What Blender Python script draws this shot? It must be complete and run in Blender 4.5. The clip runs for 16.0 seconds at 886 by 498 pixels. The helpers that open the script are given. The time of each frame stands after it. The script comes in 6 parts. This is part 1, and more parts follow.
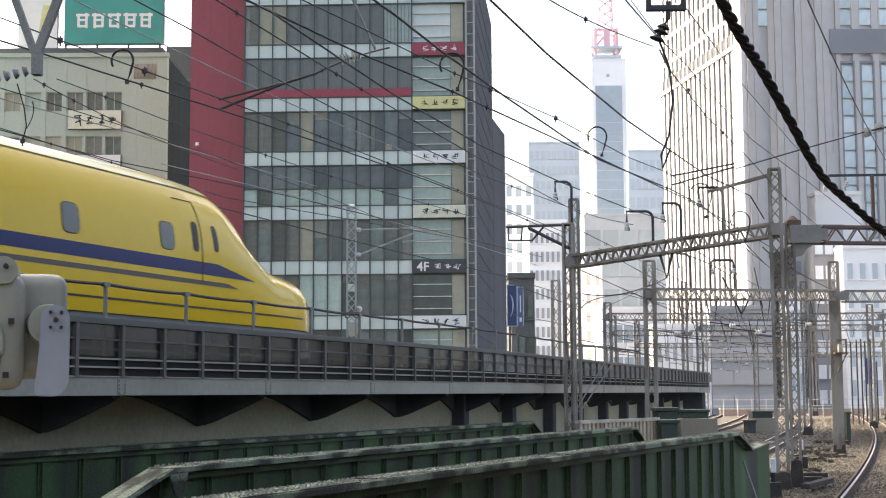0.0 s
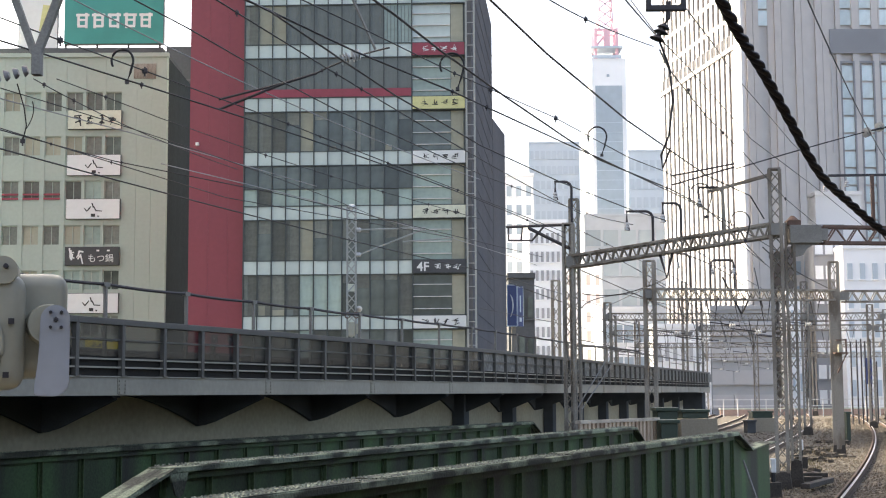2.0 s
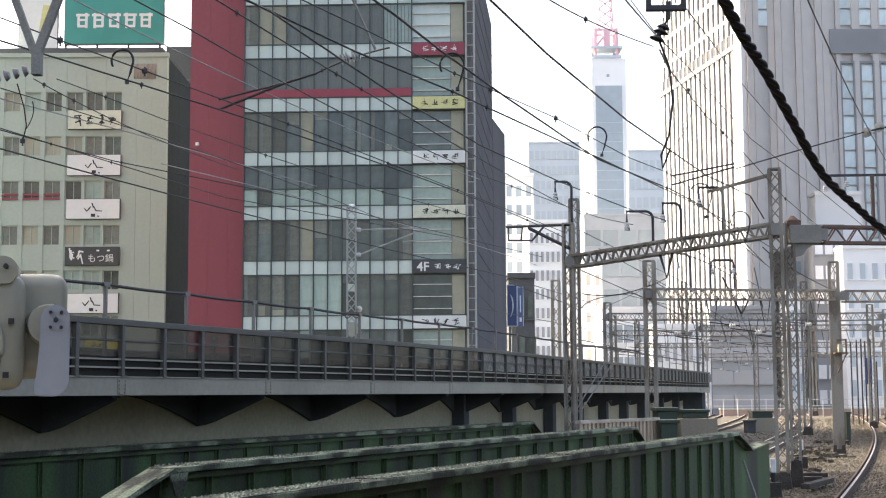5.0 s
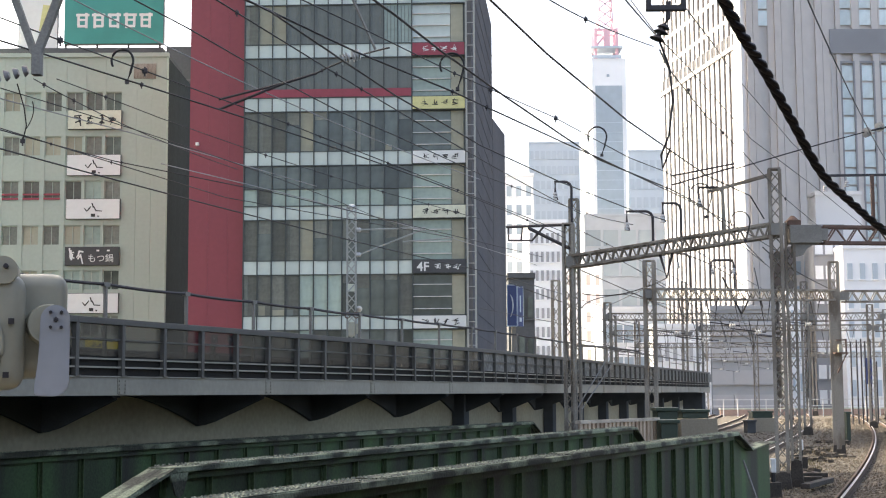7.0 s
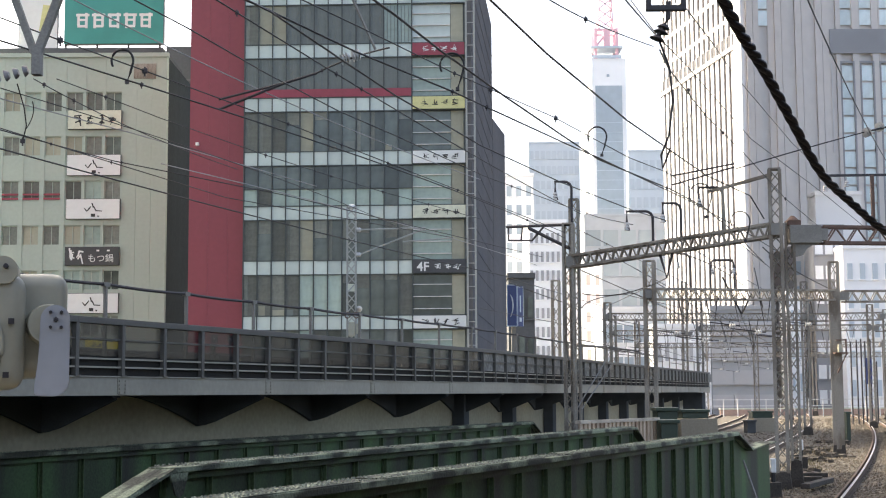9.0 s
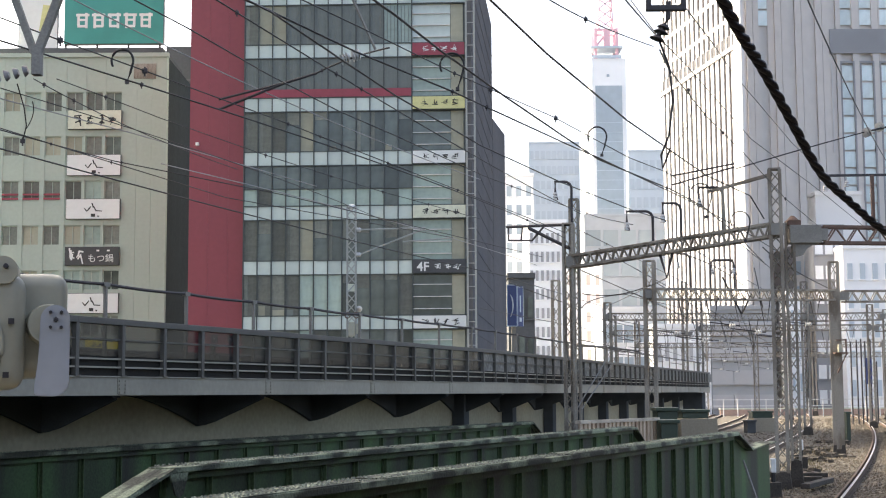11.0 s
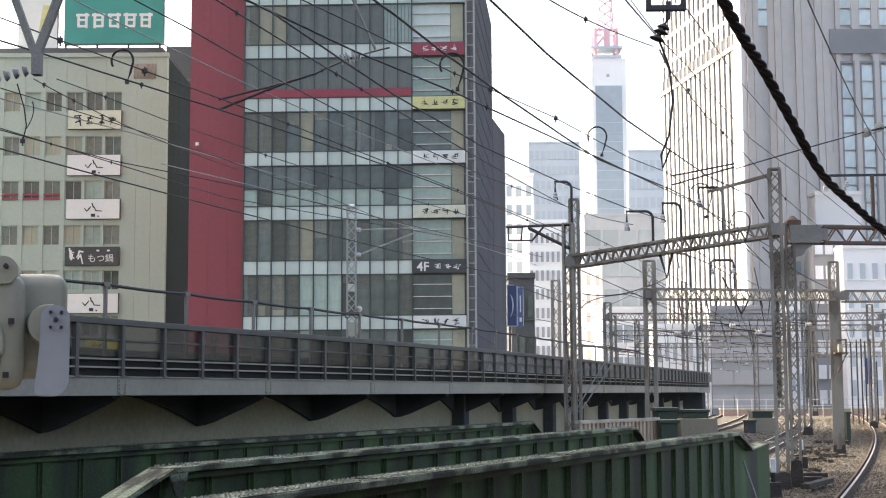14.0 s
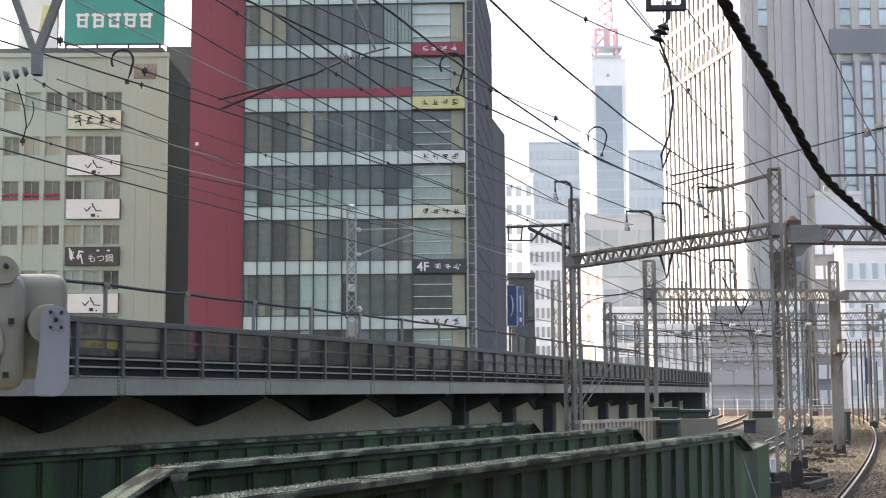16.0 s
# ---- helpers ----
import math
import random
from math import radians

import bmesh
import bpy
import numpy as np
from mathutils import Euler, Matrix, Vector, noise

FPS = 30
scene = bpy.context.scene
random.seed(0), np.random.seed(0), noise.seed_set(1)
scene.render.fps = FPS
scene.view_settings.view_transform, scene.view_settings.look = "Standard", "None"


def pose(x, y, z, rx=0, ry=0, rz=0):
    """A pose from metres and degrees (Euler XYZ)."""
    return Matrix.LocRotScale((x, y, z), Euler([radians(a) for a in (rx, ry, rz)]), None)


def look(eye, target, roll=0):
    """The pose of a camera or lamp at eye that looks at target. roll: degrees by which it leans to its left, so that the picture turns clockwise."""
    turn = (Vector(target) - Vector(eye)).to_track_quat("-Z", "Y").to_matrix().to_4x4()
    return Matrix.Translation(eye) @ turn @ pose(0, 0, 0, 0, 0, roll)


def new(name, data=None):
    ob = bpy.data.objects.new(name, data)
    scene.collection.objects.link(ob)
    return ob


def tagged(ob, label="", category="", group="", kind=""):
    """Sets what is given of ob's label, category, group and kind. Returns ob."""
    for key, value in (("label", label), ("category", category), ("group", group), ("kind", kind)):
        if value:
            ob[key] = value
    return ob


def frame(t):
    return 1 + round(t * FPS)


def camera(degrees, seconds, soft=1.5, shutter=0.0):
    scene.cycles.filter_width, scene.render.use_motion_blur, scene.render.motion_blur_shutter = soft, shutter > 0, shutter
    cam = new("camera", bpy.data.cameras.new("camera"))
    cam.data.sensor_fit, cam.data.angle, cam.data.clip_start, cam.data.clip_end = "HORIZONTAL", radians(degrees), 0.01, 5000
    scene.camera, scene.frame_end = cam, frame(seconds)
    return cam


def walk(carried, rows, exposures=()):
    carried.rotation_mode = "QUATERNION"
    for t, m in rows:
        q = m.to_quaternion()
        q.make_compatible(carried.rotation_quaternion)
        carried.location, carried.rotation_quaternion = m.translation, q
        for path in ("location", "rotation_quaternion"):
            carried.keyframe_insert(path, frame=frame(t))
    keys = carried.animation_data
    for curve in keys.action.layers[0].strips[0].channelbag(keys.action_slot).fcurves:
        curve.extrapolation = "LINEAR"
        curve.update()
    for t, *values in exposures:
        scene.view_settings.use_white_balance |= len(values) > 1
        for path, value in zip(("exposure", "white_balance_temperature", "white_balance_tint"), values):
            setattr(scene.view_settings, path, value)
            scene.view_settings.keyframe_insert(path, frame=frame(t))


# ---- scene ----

# ---- camera ----
cam = camera(34.82, 16.0, soft=1.1, shutter=0.2)
VIEW = look((0, 0, 2.6), (0, 10, 3.6246), -0.33)
walk(cam, [(0, VIEW), (16, VIEW)], [(0, 2.25, 7500, 7), (16, 2.25, 7500, 7)])

# ---- world and sun ----
world = bpy.data.worlds.new("sky")
scene.world = world
world.use_nodes = True
wn = world.node_tree
sky = wn.nodes.new("ShaderNodeTexSky")
sky.sky_type, sky.sun_disc = "NISHITA", False
sky.sun_elevation, sky.sun_rotation = radians(40), radians(-62)
sky.air_density, sky.dust_density, sky.ozone_density, sky.altitude = 0.6, 5.0, 0.3, 0
wn.nodes["Background"].inputs[1].default_value = 0.15
wn.links.new(sky.outputs[0], wn.nodes["Background"].inputs[0])
sun = new("sun", bpy.data.lights.new("sun", "SUN"))
sun.data.energy, sun.data.angle, sun.data.color = 2.0, radians(1.5), (1.0, 0.98, 0.95)
sun.matrix_basis = look((-54 * math.sin(radians(62)), 54 * math.cos(radians(62)), 45.3), (0, 0, 0))


# ---- materials ----
def mat(name, color, rough=0.7, metal=0.0, var=0.15, scale=3.0, fine=40.0, bump=0.15, stain=None, amount=0.3, streak=1.0, random_tint=0.0, islands=0.0, edge=(0.42, 0.68)):
    """A surface with broad stains, fine grain and relief."""
    m = bpy.data.materials.new(name)
    m.use_nodes = True
    n, l = m.node_tree.nodes, m.node_tree.links
    b = n["Principled BSDF"]
    b.inputs["Roughness"].default_value, b.inputs["Metallic"].default_value = rough, metal
    tc = n.new("ShaderNodeTexCoord")
    mp = n.new("ShaderNodeMapping")
    mp.inputs["Scale"].default_value = (1, 1, 1 / streak)
    l.new(tc.outputs["Object"], mp.inputs[0])
    big, small = n.new("ShaderNodeTexNoise"), n.new("ShaderNodeTexNoise")
    big.inputs["Scale"].default_value, big.inputs["Detail"].default_value = scale, 5
    small.inputs["Scale"].default_value, small.inputs["Detail"].default_value = fine, 3
    l.new(mp.outputs[0], big.inputs[0])
    l.new(tc.outputs["Object"], small.inputs[0])
    ramp = n.new("ShaderNodeValToRGB")
    ramp.color_ramp.elements[0].position, ramp.color_ramp.elements[1].position = edge
    l.new(big.outputs[0], ramp.inputs[0])
    k = n.new("ShaderNodeMath")
    k.operation, k.inputs[1].default_value = "MULTIPLY", amount
    l.new(ramp.outputs[0], k.inputs[0])
    mix = n.new("ShaderNodeMix")
    mix.data_type = "RGBA"
    mix.inputs[6].default_value = (*color, 1)
    dark = stain or tuple(c * 0.6 for c in color)
    mix.inputs[7].default_value = (*dark, 1)
    l.new(k.outputs[0], mix.inputs[0])
    hsv = n.new("ShaderNodeHueSaturation")
    l.new(mix.outputs[2], hsv.inputs["Color"])
    rng = n.new("ShaderNodeMapRange")
    rng.inputs[1].default_value, rng.inputs[2].default_value = 0.3, 0.7
    rng.inputs[3].default_value, rng.inputs[4].default_value = 1 - var, 1 + var
    l.new(small.outputs[0], rng.inputs[0])
    value = rng.outputs[0]
    if random_tint or islands:
        src = n.new("ShaderNodeObjectInfo").outputs["Random"] if random_tint else n.new("ShaderNodeNewGeometry").outputs["Random Per Island"]
        r2 = n.new("ShaderNodeMapRange")
        r2.inputs[3].default_value, r2.inputs[4].default_value = 1 - (random_tint or islands), 1 + (random_tint or islands)
        l.new(src, r2.inputs[0])
        mul = n.new("ShaderNodeMath")
        mul.operation = "MULTIPLY"
        l.new(value, mul.inputs[0])
        l.new(r2.outputs[0], mul.inputs[1])
        value = mul.outputs[0]
    l.new(value, hsv.inputs["Value"])
    l.new(hsv.outputs[0], b.inputs["Base Color"])
    if bump:
        bp = n.new("ShaderNodeBump")
        bp.inputs["Strength"].default_value, bp.inputs["Distance"].default_value = bump, 0.02
        l.new(small.outputs[0], bp.inputs["Height"])
        l.new(bp.outputs[0], b.inputs["Normal"])
    return m


M = dict(
    yellow=mat("yellow_paint", (0.76, 0.465, 0.006), 0.16, var=0.02, fine=6, bump=0.0, amount=0.06),
    # paler than the body yellow: sky shine put into the colour
    cream=mat("sky_paled_roof", (0.80, 0.66, 0.22), 0.2, var=0.03, bump=0.0, amount=0.1),
    blue=mat("blue_band", (0.010, 0.016, 0.105), 0.35, var=0.03, bump=0.0, amount=0.1),
    brown=mat("dark_band", (0.06, 0.035, 0.03), 0.3, var=0.03, bump=0.0, amount=0.1),
    skirt=mat("grey_skirt_paint", (0.16, 0.152, 0.138), 0.6, var=0.06, amount=0.3),
    black=mat("black_rubber", (0.01, 0.01, 0.012), 0.5, var=0.05, bump=0.05),
    seam=mat("dark_seam", (0.05, 0.035, 0.01), 0.6, var=0.05, bump=0.0),
    concrete=mat("grey_concrete", (0.205, 0.185, 0.142), 0.85, scale=0.5, fine=14, streak=4, var=0.1, amount=0.45),
    parapet=mat("grey_painted_steel_beam", (0.37, 0.335, 0.27), 0.7, scale=0.9, fine=9, streak=5, var=0.06, amount=0.35),
    fence=mat("dull_grey_steel_fence", (0.118, 0.11, 0.098), 0.6, metal=0.1, scale=2, var=0.1, amount=0.4),
    louvre=mat("dark_grey_panel", (0.05, 0.047, 0.043), 0.6, scale=1.5, var=0.1, amount=0.3),
    bracket=mat("dark_steel_bracket", (0.10, 0.105, 0.11), 0.7, scale=1.5, var=0.1, amount=0.4),
    green=mat("dark_green_girder_paint", (0.048, 0.115, 0.032), 0.65, scale=0.9, fine=22, streak=8, var=0.25, stain=(0.018, 0.021, 0.013), amount=1.0, bump=0.25, edge=(0.33, 0.62)),
    # stiffeners: a paler green than the girder web
    palegreen=mat("paler_green_paint", (0.085, 0.14, 0.055), 0.75, scale=2, fine=22, streak=6, var=0.25, stain=(0.03, 0.034, 0.02), amount=0.8, bump=0.25),
    flange=mat("weathered_green_flange", (0.25, 0.285, 0.19), 0.75, scale=4.5, fine=30, var=0.4, stain=(0.035, 0.036, 0.024), amount=0.95, bump=0.4, edge=(0.42, 0.54)),
    rivet=mat("pale_worn_rivets", (0.20, 0.215, 0.16), 0.7, fine=50, var=0.2, amount=0.5, islands=0.4),
    mast=mat("grey_galvanised_mast", (0.335, 0.31, 0.27), 0.8, metal=0.1, scale=1.6, var=0.25, stain=(0.11, 0.078, 0.055), amount=0.6, streak=3, edge=(0.45, 0.6)),
    steel=mat("grey_galvanised_steel", (0.25, 0.236, 0.212), 0.65, metal=0.1, scale=2, var=0.15, amount=0.4),
    dsteel=mat("dark_weathered_steel", (0.055, 0.05, 0.055), 0.6, metal=0.2, var=0.15, amount=0.4),
    wire=mat("dark_wire", (0.02, 0.02, 0.022), 0.5, metal=0.3, var=0.1, bump=0.0),
    lwire=mat("bare_bright_wire", (0.30, 0.30, 0.30), 0.5, metal=0.3, var=0.1, bump=0.0),
    porcelain=mat("white_porcelain", (0.55, 0.55, 0.54), 0.2, var=0.03, bump=0.0),
    cable=mat("black_twisted_cable", (0.012, 0.010, 0.013), 0.45, var=0.2, fine=60),
    box=mat("beige_painted_casing", (0.40, 0.385, 0.305), 0.4, scale=4, fine=30, var=0.05, stain=(0.30, 0.285, 0.215), amount=0.45, bump=0.01),
    plate=mat("light_grey_bracket", (0.43, 0.445, 0.475), 0.45, metal=0.1, scale=5, var=0.04, amount=0.25, bump=0.01),
    ballast=mat("brown_grey_ballast", (0.082, 0.069, 0.052), 0.95, scale=0.6, fine=11, var=0.45, stain=(0.05, 0.042, 0.032), amount=0.8, bump=0.8),
    stone=mat("ballast_stone", (0.108, 0.09, 0.067), 0.95, fine=30, var=0.2, islands=0.45),
    sleeper=mat("concrete_sleeper", (0.15, 0.13, 0.105), 0.9, var=0.25, amount=0.5),
    rail=mat("rusty_rail", (0.10, 0.065, 0.045), 0.7, metal=0.3, var=0.2, amount=0.4),
    railtop=mat("worn_rail_top", (0.46, 0.44, 0.44), 0.45, metal=0.7, var=0.1, bump=0.0),
    rust=mat("rusty_corrugated_sheet", (0.60, 0.48, 0.36), 0.8, scale=2.2, var=0.2, stain=(0.24, 0.13, 0.08), amount=0.7, streak=6),
    rustcap=mat("rust_streaked_cap", (0.56, 0.50, 0.41), 0.8, scale=2, var=0.2, stain=(0.16, 0.10, 0.06), amount=0.6),
    foot=mat("dark_earthy_concrete", (0.055, 0.047, 0.04), 0.9, scale=3, fine=20, var=0.3, amount=0.5, bump=0.5),
    teal=mat("teal_green_cabinet", (0.034, 0.055, 0.038), 0.5, scale=2, var=0.1, amount=0.4),
    asphalt=mat("asphalt", (0.055, 0.055, 0.055), 0.9, scale=0.2, fine=8, var=0.2),
    redwall=mat("dark_red_cladding", (0.265, 0.05, 0.068), 0.45, scale=0.25, fine=3, streak=5, var=0.05, amount=0.25, bump=0.03),
    beige=mat("beige_tile_cladding", (0.39, 0.452, 0.395), 0.6, scale=0.3, fine=4, streak=6, var=0.04, stain=(0.335, 0.375, 0.315), amount=0.5, bump=0.05),
    bdark=mat("grey_side_wall", (0.13, 0.135, 0.14), 0.6, scale=0.3, fine=5, streak=5, var=0.07, amount=0.3),
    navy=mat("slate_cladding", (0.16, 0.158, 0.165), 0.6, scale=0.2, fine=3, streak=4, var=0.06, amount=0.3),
    sash=mat("dark_window_frame", (0.07, 0.08, 0.08), 0.4, metal=0.3, var=0.08, bump=0.0),
    spandrel=mat("pale_glass_spandrel", (0.54, 0.61, 0.58), 0.25, var=0.03, fine=2, bump=0.0, amount=0.15, random_tint=0.12),
    pale=mat("frosted_pale_glass", (0.37, 0.46, 0.41), 0.25, var=0.05, fine=2, bump=0.0, random_tint=0.18),
    dglass=mat("dark_window_glass", (0.098, 0.117, 0.108), 0.06, var=0.25, fine=1.5, scale=0.8, bump=0.0, random_tint=0.5),
    curtain=mat("dim_curtain", (0.175, 0.182, 0.158), 0.55, var=0.15, fine=5, scale=1.5, amount=0.5, bump=0.05, random_tint=0.4),
    blind=mat("cream_blind", (0.36, 0.35, 0.27), 0.6, var=0.06, fine=6, amount=0.2, bump=0.05, random_tint=0.2),
    dclad=mat("charcoal_corrugated_cladding", (0.185, 0.205, 0.195), 0.5, scale=0.4, fine=3, streak=6, var=0.08, amount=0.4),
    white=mat("white_sign_face", (0.74, 0.75, 0.74), 0.4, var=0.03, fine=6, amount=0.12, bump=0.0),
    ink=mat("black_ink", (0.02, 0.02, 0.022), 0.5, var=0.05, bump=0.0),
    signred=mat("crimson_sign_face", (0.30, 0.045, 0.07), 0.4, var=0.04, bump=0.0),
    signyel=mat("pale_yellow_sign_face", (0.66, 0.63, 0.30), 0.4, var=0.04, bump=0.0),
    signcream=mat("cream_sign_face", (0.66, 0.67, 0.54), 0.4, var=0.04, bump=0.0),
    signblack=mat("black_sign_face", (0.055, 0.055, 0.06), 0.4, var=0.06, bump=0.0),
    signteal=mat("teal_billboard_face", (0.05, 0.30, 0.27), 0.4, var=0.04, scale=0.5, bump=0.0),
    signblue=mat("navy_sign_face", (0.03, 0.05, 0.16), 0.4, var=0.05, bump=0.0),
    tower=mat("pale_mauve_tower_panel", (0.74, 0.70, 0.665), 0.55, scale=0.05, fine=0.5, streak=8, var=0.04, amount=0.2, bump=0.0),
    towerdark=mat("grey_tower_band", (0.34, 0.34, 0.35), 0.5, scale=0.1, var=0.05, bump=0.0),
    towerglass=mat("pale_blue_tower_glass", (0.80, 0.90, 0.90), 0.3, fine=0.6, scale=0.1, var=0.1, bump=0.0, random_tint=0.15),
    fin=mat("white_tower_fin", (0.68, 0.665, 0.65), 0.5, scale=0.1, var=0.03, amount=0.08, bump=0.0),
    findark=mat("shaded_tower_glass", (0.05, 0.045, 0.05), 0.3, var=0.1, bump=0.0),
    # far building colours are bleached to stand in for distance haze
    haze=mat("hazed_blue_far_tower", (0.575, 0.64, 0.69), 0.4, scale=0.05, fine=0.3, var=0.03, amount=0.1, bump=0.0),
    hazewhite=mat("hazed_white_far_tower", (0.90, 0.90, 0.90), 0.4, scale=0.05, fine=0.3, var=0.02, amount=0.05, bump=0.0),
    bandpane=mat("hazed_screen_strip", (0.42, 0.42, 0.43), 0.6, scale=0.1, var=0.05, bump=0.0),
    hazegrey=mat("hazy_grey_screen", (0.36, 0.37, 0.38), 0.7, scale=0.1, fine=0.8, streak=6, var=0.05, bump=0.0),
    hazepane=mat("hazed_far_window", (0.50, 0.565, 0.615), 0.35, scale=0.05, fine=0.4, var=0.04, bump=0.0),
    hazeglass=mat("hazed_far_glass", (0.40, 0.465, 0.515), 0.3, scale=0.05, fine=0.4, var=0.06, bump=0.0, random_tint=0.1),
    pink=mat("pale_red_crane_paint", (0.85, 0.52, 0.58), 0.5, var=0.05, bump=0.0),
    brick=mat("orange_brick", (0.50, 0.34, 0.27), 0.85, var=0.15, amount=0.3),
    sidedark=mat("dark_blue_grey_side", (0.062, 0.072, 0.076), 0.8, scale=0.25, fine=3, streak=6, var=0.08, amount=0.4, bump=0.0),
    webwall=mat("pale_weathered_concrete", (0.40, 0.36, 0.26), 0.9, scale=0.35, fine=9, streak=3, var=0.1, stain=(0.24, 0.215, 0.155), amount=0.5),
    hazetan=mat("tan_far_window", (0.54, 0.47, 0.43), 0.5, scale=0.1, fine=0.5, var=0.05, bump=0.0),
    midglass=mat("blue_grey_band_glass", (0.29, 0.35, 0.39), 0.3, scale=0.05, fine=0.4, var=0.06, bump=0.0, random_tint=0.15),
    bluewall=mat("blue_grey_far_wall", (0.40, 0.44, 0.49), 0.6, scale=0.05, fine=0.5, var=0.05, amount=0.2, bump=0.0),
    plantgrey=mat("grey_plant_room_louvre", (0.13, 0.13, 0.14), 0.7, scale=0.2, var=0.08, bump=0.0),
    insgrey=mat("dirty_grey_porcelain", (0.22, 0.21, 0.21), 0.35, var=0.1, amount=0.4, bump=0.0),
    cornerpaint=mat("light_grey_corner_frame", (0.36, 0.37, 0.35), 0.5, var=0.08, amount=0.3, bump=0.0),
    # rust on caps and fittings; on the right gantry beam it imitates shade
    capbrown=mat("rust_and_shade_brown_iron", (0.14, 0.085, 0.065), 0.8, var=0.2, amount=0.5),
    lampyel=mat("lit_shop_sign", (0.7, 0.62, 0.08), 0.4, var=0.1, bump=0.0),
)
g = bpy.data.materials.new("train_window_glass")
g.use_nodes = True
g.node_tree.nodes["Principled BSDF"].inputs["Base Color"].default_value = (0.13, 0.12, 0.095, 1)
g.node_tree.nodes["Principled BSDF"].inputs["Roughness"].default_value = 0.22
M["trainglass"] = g
for k in ("flange", "palegreen"):
    M[k].node_tree.nodes["Mapping"].inputs["Scale"].default_value = (1, 0.22, 0.4)
for k in ("yellow", "cream"):
    coat = M[k].node_tree.nodes["Principled BSDF"]
    coat.inputs["Coat Weight"].default_value, coat.inputs["Coat Roughness"].default_value = 0.12, 0.06
# lens without emission, coloured pale in place of a glow
M["lens"] = mat("pale_signal_lens", (0.62, 0.60, 0.60), 0.1, var=0.02, bump=0.0)
M["blue"].node_tree.nodes["Principled BSDF"].inputs["Specular IOR Level"].default_value = 0.25
M["yellow"].node_tree.nodes["Principled BSDF"].inputs["Specular IOR Level"].default_value = 0.28
for k in ("sidedark", "plantgrey", "bdark", "navy", "findark", "tower", "louvre", "bracket", "mast"):
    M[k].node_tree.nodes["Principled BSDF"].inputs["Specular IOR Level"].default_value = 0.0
M["cable"].node_tree.nodes["Principled BSDF"].inputs["Specular IOR Level"].default_value = 0.2


# ---- building blocks ----
def part(name, bm, material, parent=None, label=""):
    me = bpy.data.meshes.new(name)
    bmesh.ops.recalc_face_normals(bm, faces=bm.faces)
    bm.to_mesh(me)
    bm.free()
    me.materials.append(material)
    ob = new(name, me)
    ob.parent = parent
    if label:
        ob["label"] = label
    return ob


def piece(name, me, parent, x=0, y=0, z=0):
    ob = new(name, me)
    ob.parent, ob.location = parent, (x, y, z)
    return ob


def thing(name, m, label, category, group="", kind=""):
    ob = new(name)
    ob.matrix_basis = m
    ob.empty_display_size = 0.2
    return tagged(ob, label, category, group, kind)


def box(bm, x0, x1, y0, y1, z0, z1, bevel=0.0):
    vs = [bm.verts.new((x, y, z)) for z in (z0, z1) for y in (y0, y1) for x in (x0, x1)]
    fs = [bm.faces.new([vs[i] for i in q]) for q in ((0, 2, 3, 1), (4, 5, 7, 6), (0, 1, 5, 4), (2, 6, 7, 3), (0, 4, 6, 2), (1, 3, 7, 5))]
    if bevel:
        es = list({e for f in fs for e in f.edges})
        bmesh.ops.bevel(bm, geom=es, offset=bevel, segments=2 if bevel < 0.025 else 5, affect="EDGES", profile=0.5)
    return bm


def boxes(*rows, bevel=0.0):
    bm = bmesh.new()
    for r in rows:
        box(bm, *r, bevel=bevel)
    return bm


def bar(bm, p, q, w, h=None):
    """A square bar from p to q."""
    p, q = Vector(p), Vector(q)
    d = (q - p).normalized()
    s = d.cross(Vector((0, 0, 1)))
    s = s.normalized() if s.length > 1e-3 else Vector((1, 0, 0))
    u = s.cross(d).normalized()
    s, u = s * w / 2, u * (h or w) / 2
    a = [bm.verts.new(c + i * s + j * u) for c in (p, q) for i, j in ((-1, -1), (1, -1), (1, 1), (-1, 1))]
    for f in ((0, 1, 2, 3), (7, 6, 5, 4), (0, 4, 5, 1), (1, 5, 6, 2), (2, 6, 7, 3), (3, 7, 4, 0)):
        bm.faces.new([a[i] for i in f])
    return bm


def tube(bm, pts, r, n=6):
    pts = [Vector(p) for p in pts]
    rings = []
    for i, p in enumerate(pts):
        d = (pts[min(i + 1, len(pts) - 1)] - pts[max(i - 1, 0)]).normalized()
        s = d.cross(Vector((0, 0, 1)) if abs(d.z) < 0.95 else Vector((1, 0, 0))).normalized()
        u = s.cross(d)
        rr = r(i / (len(pts) - 1)) if callable(r) else r
        rings.append([bm.verts.new(p + rr * (math.cos(k * math.tau / n) * s + math.sin(k * math.tau / n) * u)) for k in range(n)])
    for a, b in zip(rings, rings[1:]):
        for k in range(n):
            bm.faces.new((a[k], a[(k + 1) % n], b[(k + 1) % n], b[k]))
    bm.faces.new(rings[0])
    bm.faces.new(rings[-1])
    return bm


def curve(p, q, sag=0.0, n=14):
    p, q = Vector(p), Vector(q)
    return [p.lerp(q, i / n) - Vector((0, 0, 4 * sag * (i / n) * (1 - i / n))) for i in range(n + 1)]


def prism(bm, outline, y0, y1):
    """An x-z outline pushed from y0 to y1."""
    a = [bm.verts.new((x, y0, z)) for x, z in outline]
    b = [bm.verts.new((x, y1, z)) for x, z in outline]
    bm.faces.new(a)
    bm.faces.new(b[::-1])
    for i in range(len(a)):
        j = (i + 1) % len(a)
        bm.faces.new((a[i], b[i], b[j], a[j]))
    return bm


